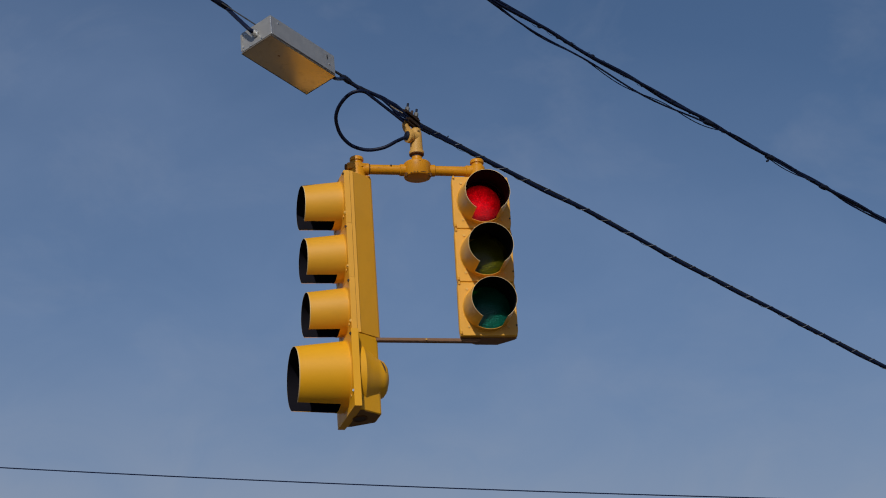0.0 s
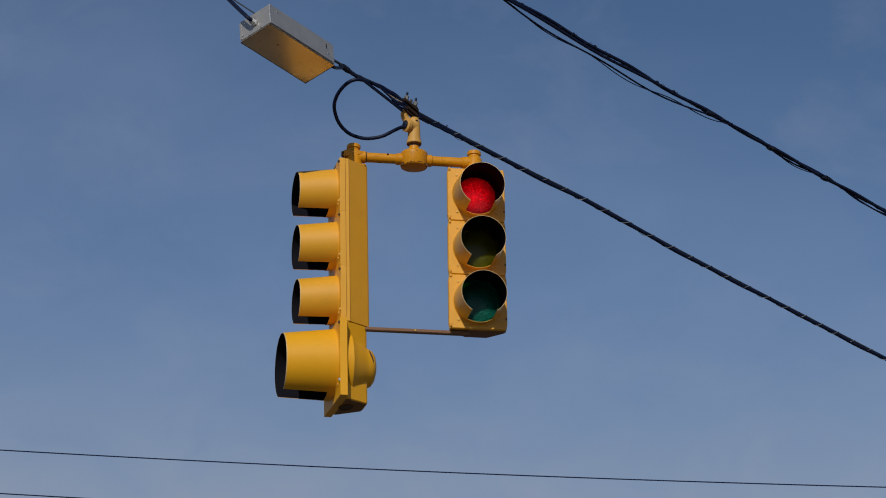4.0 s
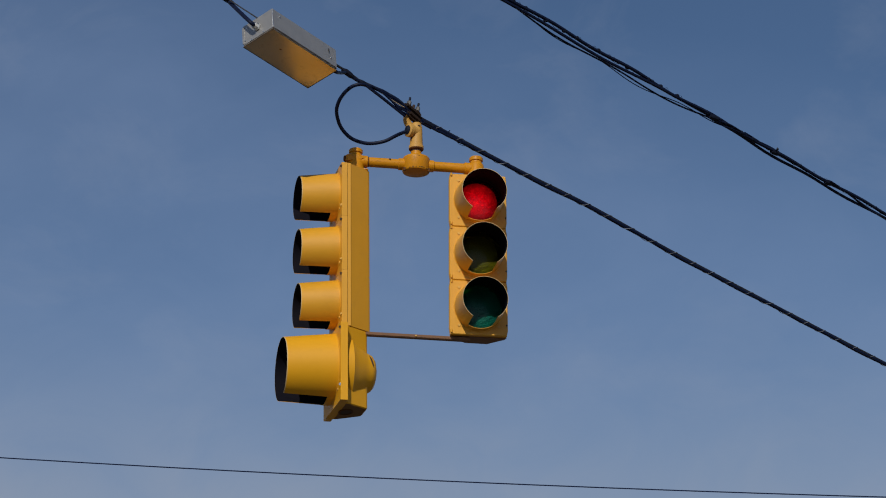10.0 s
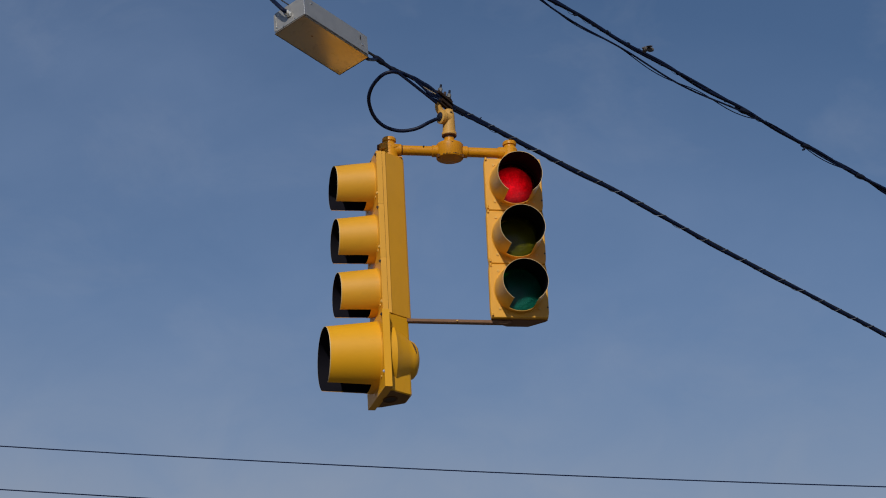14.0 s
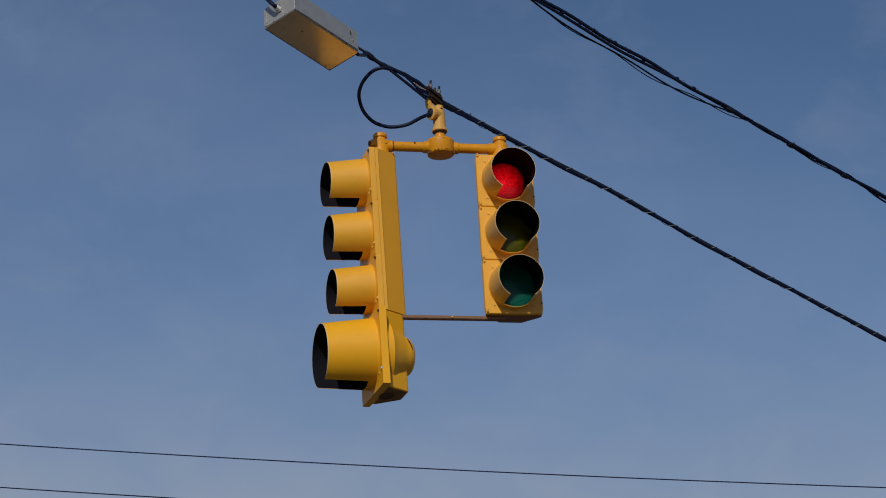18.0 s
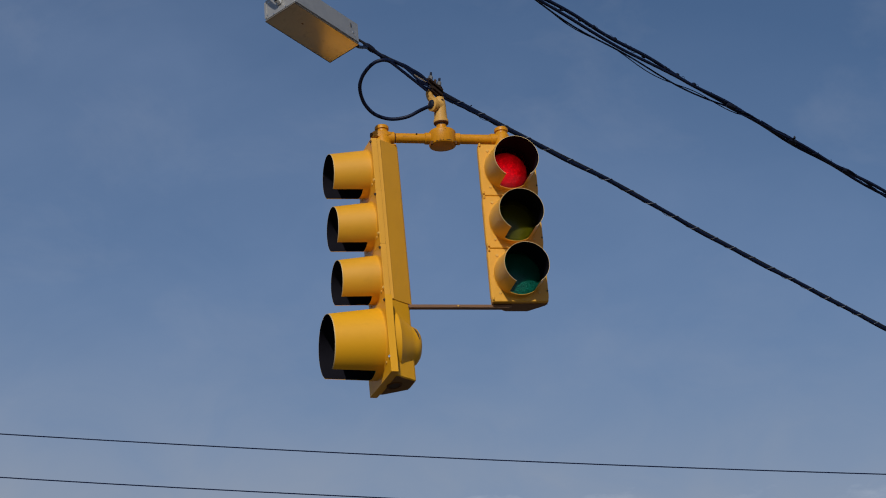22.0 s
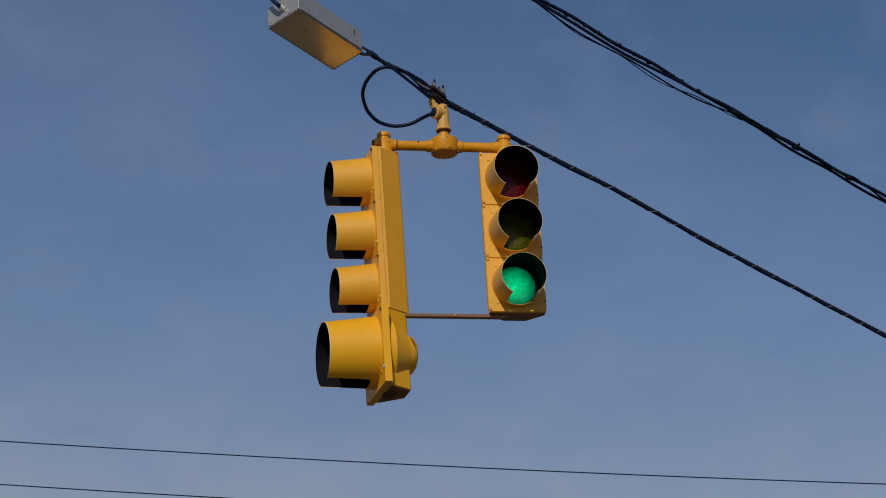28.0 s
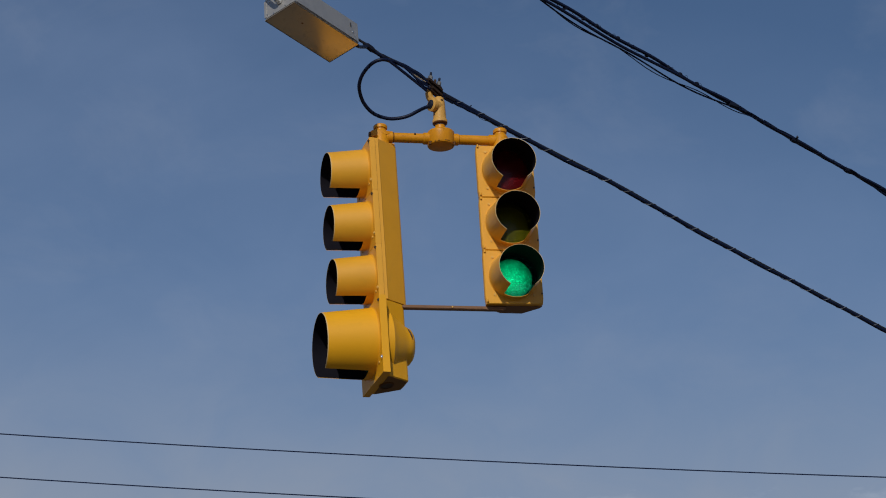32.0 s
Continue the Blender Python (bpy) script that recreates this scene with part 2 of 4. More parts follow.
RUST = surface("rusty_steel", (0.042, 0.021, 0.013), 0.8, vary=0.4, scale=40, bump=0.3)
BRONZE = surface("brown_strap_and_shade", (0.165, 0.078, 0.034), 0.65, vary=0.25, scale=20, bump=0.15, stain=(0.06, 0.03, 0.015), stain_amount=0.5)
DARKWIRE = surface("aged_line_wire", (0.007, 0.015, 0.050), 0.6, spec=0.12, vary=0.2, scale=8, bump=0.0)
SILVER = surface("silvered_reflector", (0.12, 0.12, 0.12), 0.5, metal=0.3, vary=0.1, bump=0.0)
BRASS = surface("dull_brass", (0.62, 0.36, 0.07), 0.5, metal=0.15, vary=0.2, scale=60, bump=0.0)
BOARD = surface("dark_lamp_board", (0.02, 0.02, 0.02), 0.7, vary=0.2, bump=0.0)
RED_LENS = lens_material("red_lens", (0.60, 0.012, 0.026))
AMBER_LENS = lens_material("amber_lens", (0.60, 0.60, 0.012), 0.115)
GREEN_LENS = lens_material("green_lens", (0.02, 0.66, 0.46))
RED_LAMP = lamp_material("red_diodes", (1.0, 0.095, 0.18), 1.08)
GREEN_LAMP = lamp_material("green_diodes", (0.025, 0.95, 0.47), 1.08)
RINGS = surface("brown_corrosion_and_shade", (0.105, 0.044, 0.014), 0.7, spec=0.15, vary=0.3, scale=40, bump=0.2, stain=(0.05, 0.025, 0.015), stain_amount=0.7)
# darkened yellow: the hollow underside's shade is put into this colour, with stains
SHADED_BASE = surface("shaded_stained_base", (0.17, 0.082, 0.018), 0.65, spec=0.25, vary=0.25, scale=14, bump=0.15, stain=(0.07, 0.035, 0.012), stain_amount=0.7)
CORRODED = surface("black_corroded_casting", (0.026, 0.016, 0.012), 0.8, spec=0.12, vary=0.35, scale=45, bump=0.25, stain=(0.02, 0.012, 0.010), stain_amount=0.8)
COPPER = surface("bare_tan_conductor", (0.34, 0.27, 0.18), 0.5, vary=0.25, scale=60, bump=0.0)
ASPHALT = surface("asphalt", (0.105, 0.091, 0.072), 0.9, vary=0.25, scale=0.5, bump=0.5, fine=60, stain=(0.035, 0.034, 0.033), stain_amount=0.5)
TIMBER = surface("weathered_timber", (0.16, 0.13, 0.10), 0.85, vary=0.25, scale=6, bump=0.4, fine=60)
FUZZ = surface("pale_grey_fuzz", (0.10, 0.09, 0.085), 0.9, vary=0.25, scale=90, bump=0.1)
CHITIN = surface("dark_chitin", (0.015, 0.015, 0.018), 0.8, vary=0.3, scale=60, bump=0.1)


# ---- building helpers ----
def part(name, bm, material, parent=None, label="", crease=32):
    """Links a bmesh as one mesh object, smooth where its faces meet gently."""
    mesh = bpy.data.meshes.new(name)
    bmesh.ops.recalc_face_normals(bm, faces=bm.faces)
    for e in bm.edges:
        if len(e.link_faces) == 2 and e.calc_face_angle(0) > radians(crease):
            e.smooth = False
    for face in bm.faces:
        face.smooth = True
    bm.to_mesh(mesh)
    bm.free()
    for m in material if isinstance(material, (list, tuple)) else [material]:
        mesh.materials.append(m)
    ob = new(name, mesh)
    ob.parent = parent
    if label:
        tagged(ob, label)
    return ob


def lathe(profile, m=None, seg=32, bm=None, index=0):
    """A solid of revolution about local z from (radius, height) pairs."""
    bm = bm or bmesh.new()
    m = m or Matrix()
    rings = []
    for r, h in profile:
        if r < 1e-6:
            rings.append([bm.verts.new(m @ Vector((0, 0, h)))])
        else:
            rings.append([bm.verts.new(m @ Vector((r * math.cos(2 * math.pi * i / seg), r * math.sin(2 * math.pi * i / seg), h))) for i in range(seg)])
    for a, b in zip(rings, rings[1:]):
        for i in range(seg):
            j = (i + 1) % seg
            loop = [a[i % len(a)], a[j % len(a)], b[j % len(b)], b[i % len(b)]]
            loop = [v for k, v in enumerate(loop) if v not in loop[:k]]
            if len(loop) > 2:
                bm.faces.new(loop).material_index = index
    return bm


def loft(polygons, bm=None, caps=(True, True), index=0):
    """Joins equal polygons, each a list of points, into a body."""
    bm = bm or bmesh.new()
    rings = [[bm.verts.new(p) for p in poly] for poly in polygons]
    n = len(rings[0])
    for a, b in zip(rings, rings[1:]):
        for i in range(n):
            bm.faces.new([a[i], a[(i + 1) % n], b[(i + 1) % n], b[i]]).material_index = index
    if caps[0]:
        bm.faces.new(rings[0])
    if caps[1]:
        bm.faces.new(rings[-1])
    return bm


def block(size, centre=(0, 0, 0), bevel=0.002, m=None, bm=None):
    bm = bm or bmesh.new()
    made = bmesh.ops.create_cube(bm, size=1, matrix=(m or Matrix()) @ Matrix.Translation(centre) @ Matrix.Diagonal((*size, 1)))
    if bevel:
        edges = {e for v in made["verts"] for e in v.link_edges}
        bmesh.ops.bevel(bm, geom=list(edges), offset=bevel, segments=2, affect="EDGES")
    return bm


def tube(points, radius, seg=8, bm=None, turn=0.0):
    """A round cable along points; radius may be a function of the index."""
    bm = bm or bmesh.new()
    points = [Vector(p) for p in points]
    rings, side = [], None
    for i, p in enumerate(points):
        along = (points[min(i + 1, len(points) - 1)] - points[max(i - 1, 0)]).normalized()
        if side is None:
            side = along.cross(Vector((0, 0, 1)))
            if side.length < 0.1:
                side = along.cross(Vector((0, 1, 0)))
        side = (side - along * side.dot(along)).normalized()
        up = side.cross(along)
        r = radius(i) if callable(radius) else radius
        rings.append([bm.verts.new(p + r * (side * math.cos(turn + 2 * math.pi * k / seg) + up * math.sin(turn + 2 * math.pi * k / seg))) for k in range(seg)])
    for a, b in zip(rings, rings[1:]):
        for k in range(seg):
            bm.faces.new([a[k], a[(k + 1) % seg], b[(k + 1) % seg], b[k]])
    bm.faces.new(rings[0])
    bm.faces.new(rings[-1])
    return bm


def spline(knots, steps=8):
    """A smooth line through a few knots."""
    k = [Vector(p) for p in knots]
    k = [2 * k[0] - k[1]] + k + [2 * k[-1] - k[-2]]
    out = []
    for a, b, c, d in zip(k, k[1:], k[2:], k[3:]):
        for i in range(steps):
            u = i / steps
            out.append(0.5 * ((2 * b) + (c - a) * u + (2 * a - 5 * b + 4 * c - d) * u * u + (3 * b - a - 3 * c + d) * u ** 3))
    return out + [k[-2]]


def cylinder_between(a, b, radius, seg=20, bevel=0.0, bm=None):
    a, b = Vector(a), Vector(b)
    m = Matrix.Translation(a) @ (b - a).to_track_quat("Z", "Y").to_matrix().to_4x4()
    h = (b - a).length
    return lathe([(0, 0), (radius - bevel, 0), (radius, bevel), (radius, h - bevel), (radius - bevel, h), (0, h)], m, seg, bm)


# ---- ground ----
def make_ground():
    bm = bmesh.new()
    bmesh.ops.create_grid(bm, x_segments=24, y_segments=24, size=4000)
    tagged(part("ground", bm, ASPHALT), "worn grey-brown asphalt of a wide crossing", "ground", kind="structure")


make_ground()

# ---- the signal ----
# Local space of the signal: the cable clamp is the origin, x runs along the cross pipe, y away, z up.
PIVOT = Vector((-0.0924, 8.9999, 5.7630))
COLUMN, TOP = 0.262, -0.298
FRONT, BACK = -0.084, 0.053


def visor_mesh(base, tip, length, drop, cut, solid):
    """A tapered cutaway visor along -y: yellow outside, black inside, its underside slotted from near the door to the mouth."""
    bm = bmesh.new()
    seg = 52
    thick = 0.0016
    rows = [0, 0.02, solid / length, 0.5, 0.8, 0.984, 1.0]
    grid, under = {}, {}
    for j, u in enumerate(rows):
        r0 = base + (tip - base) * u
        for k, r in enumerate((r0, r0 - thick)):
            # angles count from straight down
            for i in range(seg + 1):
                gap = cut - radians(3) * (1 - u)
                a = gap + (2 * math.pi - 2 * gap) * i / seg
                grid[i, j, k] = bm.verts.new((r * math.sin(a), -u * length, -r * math.cos(a) - drop * u))
            if u <= solid / length:
                under[0, j, k], under[8, j, k] = grid[seg, j, k], grid[0, j, k]
                for i in range(1, 8):
                    a = -gap + 2 * gap * i / 8
                    under[i, j, k] = bm.verts.new((r * math.sin(a), -u * length, -r * math.cos(a) - drop * u))
    last = len(rows) - 1
    for j in range(last):
        for k in (0, 1):
            for i in range(seg):
                bm.faces.new([grid[i, j, k], grid[i + 1, j, k], grid[i + 1, j + 1, k], grid[i, j + 1, k]]).material_index = 2 if k == 0 and j == last - 1 else k
            if (0, j + 1, k) in under:
                for i in range(8):
                    bm.faces.new([under[i, j, k], under[i + 1, j, k], under[i + 1, j + 1, k], under[i, j + 1, k]]).material_index = k
        if (0, j + 1, 0) not in under:
            for i in (0, seg):
                bm.faces.new([grid[i, j, 0], grid[i, j + 1, 0], grid[i, j + 1, 1], grid[i, j, 1]])
    edge = [j for j, u in enumerate(rows) if u <= solid / length][-1]
    for i in range(8):
        bm.faces.new([under[i, edge, 0], under[i + 1, edge, 0], under[i + 1, edge, 1], under[i, edge, 1]])
    for i in range(seg):
        bm.faces.new([grid[i, last, 0], grid[i + 1, last, 0], grid[i + 1, last, 1], grid[i, last, 1]]).material_index = 2
    return bm


def square_ring(half_w, half_h, radius, y, seg=48, up=0.0):
    """Pairs of points on a rectangle and on the circle within it."""
    outer, inner = [], []
    for i in range(seg):
        a = 2 * math.pi * i / seg
        c, s = math.cos(a), math.sin(a)
        k = min(half_w / max(abs(c), 1e-6), half_h / max(abs(s), 1e-6))
        outer.append(Vector((c * k, y, s * k)))
        inner.append(Vector((c * radius, y, up + s * radius)))
    return outer, inner


def door_mesh(half_w, half_h, hole, thick=0.024, b=0.003, up=0.0):
    """A flat door with a round hole, whose black lip runs a little onto the face."""
    bm = bmesh.new()
    o0, i0 = square_ring(half_w, half_h, hole, 0.0, up=up)
    o1, _ = square_ring(half_w, half_h, hole, -thick + b)
    o2, i2 = square_ring(half_w - b, half_h - b, hole, -thick, up=up)
    o3, lip = square_ring(half_w - 0.010, half_h - 0.010, hole + 0.003, -thick, up=up)
    loft([o0, o1, o2, o3, lip], bm, (False, False))
    return loft([lip, [Vector((p.x, p.y + 0.003, p.z)) for p in i2], i0], bm, (False, False), 1)


def screw(x, y, z, parent, r=0.0056, material=None):
    bm = lathe([(0, -0.006), (r * 0.6, -0.0055), (r, -0.0025), (r, 0.002), (0, 0.002)], pose(x, y, z, -90 + 180), 10)
    return part("screw", bm, material or BRASS, parent)


LAMPS = {}


def section(signal, name, m, half_w, half_h, lens_r, visor, lens, lamp=None, inset=0.075, dome=False, thick=0.024, side=False, back=BACK):
    """One lens section: housing with its door, visor, lens, lamp board, hinges and latches."""
    back_w = half_w - inset
    body_w = half_w - (0.042 if dome else 0.006)
    h = half_h
    ys = [FRONT + 0.026, FRONT + 0.040, FRONT + 0.041, back - 0.006, back]
    ws = [body_w, body_w, body_w - 0.006, back_w + 0.003, back_w - 0.004]

    def outline(w, y, hh, c=0.004 if dome else 0.0002 if side else 0.0006):
        return [Vector(p) for p in ((-w + c, y, -hh), (w - c, y, -hh), (w, y, -hh + c), (w, y, hh - c), (w - c, y, hh), (-w + c, y, hh), (-w, y, hh - c), (-w, y, -hh + c))]

    outer = [outline(w, y, h - (0.003 if y == back else 0)) for w, y in zip(ws, ys)]
    inner = [outline(w - 0.004, y, h - 0.004) for w, y in ((back_w, back - 0.005), (body_w, FRONT + 0.026))]
    bm = loft(outer + [], None, (False, True))
    loft(inner, bm, (True, False), 1)
    paint = FRESH if dome else YELLOW
    housing = part("signal_section", bm, [paint, BLACK], signal, crease=12)
    housing.matrix_local = m
    base, tip, length, drop, cut, solid = visor
    rise_v = 0.009 if dome else 0.004
    door = part("door", door_mesh(half_w, half_h - (0.0003 if side else 0.0010), lens_r + 0.001, thick, 0.0012 if side else 0.003, rise_v), [paint, BLACK], housing)
    door.location = (0, FRONT + thick, 0)
    hood = part("visor", visor_mesh(base, tip, length, drop, radians(cut), solid), [paint, BLACK, RIM], housing, "yellow cutaway visor with a matt black inside")
    hood.location = (0, FRONT + 0.001, rise_v)
    # the visor's base ring
    bm = lathe([(base - 0.0006, -0.001), (base + 0.003, -0.001), (base + 0.003, 0.001), (base, 0.003), (base - 0.0006, 0.003)], pose(0, FRONT, rise_v, 90), 48)
    part("visor_flange", bm, YELLOW, housing)
    rise = lens_r * 0.16
    profile = [(lens_r * math.sin(a * math.pi / 2 / 10), rise * math.cos(a * math.pi / 2 / 10)) for a in range(11)]
    glass = part("lens", lathe([(r, hh) for r, hh in profile], pose(0, 0, 0, 90), 40), lens, housing, "domed coloured signal lens")
    glass.location = (0, FRONT + 0.010, 0.002)
    # turning this added board about z stands in for switching: lit face, dark face
    rb = lens_r * 0.86
    bm = lathe([(0, 0.0), (rb, 0.0), (rb, 0.002)], pose(0, 0, 0, 90), 36, None, 0)
    lathe([(rb, -0.002), (rb, -0.004), (0, -0.004)], pose(0, 0, 0, 90), 36, bm, 1)
    board = part("lamp_board", bm, [lamp or BOARD, BOARD], housing)
    board.location = (0, FRONT + 0.024, 0.002)
    LAMPS[name] = board
    # hinges on one jamb, latches on the other, screws round the visor
    for z in (half_h - 0.004,) if dome else (half_h - 0.004, -half_h + 0.016):
        bm = cylinder_between((-half_w + 0.008, -0.002, z - 0.008), (-half_w + 0.008, -0.002, z + 0.004), 0.0045, 10)
        hinge = part("hinge", bm, YELLOW, housing)
        hinge.location = (0, FRONT, 0)
    for z in (half_h * 0.86, -half_h * 0.60) if side else (-half_h * 0.60,):
        size = (0.009, 0.012, 0.013) if side else (0.006, 0.010, 0.011)
        part("latch", block(size, (half_w - 0.005, FRONT - 0.001, z), 0.003), BRIGHT if dome and z < 0 else BRASS if z < 0 and side else RUST, housing)
    k = 0.68 * half_w
    for sx, sz in ((-1, 1), (-1, -1), (1, -1)):
        screw(sx * k, FRONT - 0.001, sz * k + 0.004, housing)
    if dome:
        prof = [(0.151, 0.0), (0.151, 0.027), (0.146, 0.031), (0.122, 0.060), (0.103, 0.084), (0.090, 0.098), (0.083, 0.112), (0.076, 0.126), (0.060, 0.138), (0.036, 0.145), (0, 0.147)]
        bm = lathe(prof, pose(0, FRONT + 0.036, 0.0, -90), 48)
        bowl = part("reflector_bowl", bm, paint, housing, "round bulged yellow back of the large lamp")
        arc = [(0.0850 - 0.008 * u, 0.108 + 0.016 * u, radians(44 + 42 * u)) for u in [k / 10 for k in range(11)]]
        bm = tube([(r * math.sin(a), FRONT + 0.036 + h, r * math.cos(a)) for r, h, a in arc], lambda k: 0.0012 + 0.0030 * math.sin(math.pi * k / 10), 8)
        part("drain_slot", bm, RUST, housing)
        # dark sheet, ring and darker disc: the hollow's shade put into their colour
        floor_rim = [(-0.115, FRONT + 0.034), (0.115, FRONT + 0.034), (0.112, FRONT + 0.046), (back_w - 0.004, back - 0.006), (-back_w + 0.004, back - 0.006), (-0.112, FRONT + 0.046)]
        hollow_shade = part("hollow_shade", loft([[Vector((x, y, -half_h + dz)) for x, y in floor_rim] for dz in (0.001, -0.0015)]), SHADED_BASE, housing, "dark brown stained sheet for the shaded hollow under the section")
        oval = pose(0.0, -0.026, -half_h - 0.0015, 180) @ Matrix.Diagonal((1.5, 1.0, 1, 1))
        part("entry_ring", lathe([(0.030, -0.001), (0.030, 0.002), (0.028, 0.003), (0.024, 0.003), (0.023, -0.001)], oval, 32), RINGS, hollow_shade)
        part("hole_shade", lathe([(0, 0.0008), (0.024, 0.0008), (0.024, -0.001)], oval, 32), RUST, hollow_shade)
    return housing


def make_signal():
    tagged(signal, "yellow two-way traffic signal hanging from a span cable", "traffic light")
    signal.empty_display_size = 0.1
    small = (0.104, 0.0955, 0.166, 0.016, 33, 0.034)
    big = (0.150, 0.134, 0.216, 0.012, 27, 0.034)
    # head that faces the viewer
    head = pose(COLUMN - 0.006, 0, TOP, 0, -0.5)
    for name, i, lens, lamp in (("red", 0, RED_LENS, RED_LAMP), ("amber", 1, AMBER_LENS, None), ("green", 2, GREEN_LENS, GREEN_LAMP)):
        section(signal, name, head @ pose(0, 0, -0.12 - 0.241 * i), 0.1235, 0.1205, 0.100, small, lens, lamp, back=0.026)
    # head that faces along the pipe, with a larger fourth section
    head = pose(-COLUMN - 0.002, 0, TOP, 0, -1.3) @ pose(0, 0, 0, 0, 0, -84)
    for name, i, lens in (("side_red", 0, RED_LENS), ("side_amber", 1, AMBER_LENS), ("side_green", 2, GREEN_LENS)):
        section(signal, name, head @ pose(0, 0, -0.12 - 0.241 * i), 0.1215, 0.1205, 0.100, small, lens, side=True)
    section(signal, "side_arrow", head @ pose(0, -0.014, -0.7235 - 0.1675), 0.166, 0.1675, 0.146, big, GREEN_LENS, None, 0.112, True, 0.030, True)
    # cross pipe, hub and end fittings
    bar = -0.238
    for sx in (-1, 1):
        part("cross_pipe", cylinder_between((sx * 0.058, 0, bar), (sx * 0.225, 0, bar), 0.0215, 24), WORN, signal)
        part("pipe_collar", cylinder_between((sx * 0.206, 0, bar), (sx * 0.211, 0, bar), 0.0232, 24, 0.001), RINGS if sx < 0 else WORN, signal)
        # tee fitting over the head: body, flare, cap
        bm = lathe([(0, -0.060), (0.042, -0.060), (0.042, -0.046), (0.036, -0.030), (0.033, 0.016), (0.027, 0.026), (0, 0.026)], pose(sx * COLUMN, 0, bar), 28)
        tee = part("tee_fitting", bm, WORN, signal)
        part("tee_neck", cylinder_between((sx * 0.210, 0, bar), (sx * 0.262, 0, bar), 0.0265, 24, 0.003), WORN, tee)
        bm = lathe([(0, 0.022), (0.025, 0.022), (0.025, 0.034), (0.030, 0.037), (0.030, 0.049), (0.026, 0.054), (0, 0.055)], pose(sx * COLUMN, 0, bar), 28)
        part("fitting_cap", bm, WORN, tee)
        part("mounting_plate", block((0.10, 0.10, 0.008), (sx * COLUMN, -0.005, TOP + 0.004), 0.003), WORN, tee)
    def slab(x, lo, hi, half):
        return [Vector((x, -half, lo)), Vector((x, half, lo)), Vector((x, half, hi)), Vector((x, -half, hi))]

    bm = loft([slab(-0.308, -0.243, -0.221, 0.018), slab(-0.300, -0.246, -0.218, 0.026), slab(-0.262, -0.242, -0.219, 0.034), slab(-0.232, -0.234, -0.221, 0.028), slab(-0.212, -0.228, -0.222, 0.018)])
    saddle = part("saddle", bm, WORN, signal, "weathered brown saddle under the cap")
    part("saddle_plug", cylinder_between((-0.315, -0.008, -0.232), (-0.302, -0.008, -0.232), 0.013, 16, 0.003), RINGS, saddle)
    part("set_screw", cylinder_between((-0.116, -0.0235, -0.225), (-0.116, -0.018, -0.228), 0.0035, 8), RUST, signal)
    bm = lathe([(0, -0.037), (0.050, -0.036), (0.0565, -0.034), (0.0590, -0.030), (0.0590, 0.027), (0.054, 0.033), (0.034, 0.038), (0.031, 0.044), (0, 0.044)], pose(0, 0, bar), 36)
    hub = part("hub", bm, WORN, signal, "round cast junction hub with chipped yellow paint")
    for a in (-28, 205):
        x, y = 0.059 * math.cos(radians(a)), 0.061 * math.sin(radians(a))
        part("hub_bolt", cylinder_between((x, y, bar - 0.039), (x, y, bar - 0.024), 0.006, 6), RINGS, hub)
    for a, z, w, hh in ((-72, -0.0285, 0.012, 0.0032), (-82, -0.0290, 0.006, 0.0022), (-98, -0.0300, 0.005, 0.0020), (-62, -0.0285, 0.005, 0.0026), (-45, -0.031, 0.010, 0.0030), (-125, -0.031, 0.008, 0.0020), (-86, 0.022, 0.006, 0.002), (-110, -0.0305, 0.009, 0.0022), (-35, -0.029, 0.006, 0.0034), (-146, -0.029, 0.007, 0.0030)):
        part("paint_chip", block((w, 0.0012, hh), (0, -0.0590, bar + z), 0.0003, pose(0, 0, 0, 0, 0, a + 90)), RUST, hub)
    for sx in (-1, 1):
        part("hub_neck", cylinder_between((sx * 0.050, 0, bar), (sx * 0.078, 0, bar), 0.026, 24, 0.003), WORN, hub)
    # hanger: locking ring, stem, side entry and the fork that grips the cable
    part("hub_collar", lathe([(0, -0.200), (0.029, -0.200), (0.028, -0.190), (0.0225, -0.186), (0.0225, -0.174), (0, -0.174)], None, 24), WORN, signal)
    part("collar_gap", lathe([(0, -0.176), (0.0235, -0.176), (0.0235, -0.166), (0, -0.166)], None, 20), RUST, signal)
    ring = part("locking_ring", lathe([(0, -0.162), (0.0325, -0.162), (0.0325, -0.151), (0.0300, -0.147), (0, -0.147)], None, 24), PALE, signal)
    # lower band of the ring: the rim's underside shade is put into its brown
    part("ring_shade", lathe([(0, -0.169), (0.0285, -0.169), (0.0320, -0.166), (0.0322, -0.1625), (0, -0.1625)], None, 24), RINGS, ring)
    bm = lathe([(0, -0.148), (0.0285, -0.148), (0.0275, -0.128), (0.026, -0.085), (0.025, -0.060), (0.018, -0.042), (0, -0.036)], None, 24)
    stem = part("hanger_stem", bm, PALE, signal, "sun-faded yellow cast hanger")
    part("cable_entry", lathe([(0, 0.0), (0.024, 0.0), (0.026, 0.030), (0.030, 0.034), (0.030, 0.048), (0.020, 0.052), (0.018, 0.044), (0, 0.044)], look((0.004, 0, -0.085), (0.1, 0.05, -0.085)), 24), PALE, stem)
    part("entry_bushing", lathe([(0, 0.046), (0.021, 0.046), (0.020, 0.054), (0.011, 0.060), (0, 0.060)], look((0.004, 0, -0.085), (0.1, 0.05, -0.085)), 24), TAPE, stem)
    for x, z, w, hh in ((-0.0235, -0.120, 0.0035, 0.026), (-0.0205, -0.100, 0.0028, 0.012), (0.008, -0.062, 0.010, 0.005)):
        y = -math.sqrt(max(0.0002, 0.0268 ** 2 - x * x))
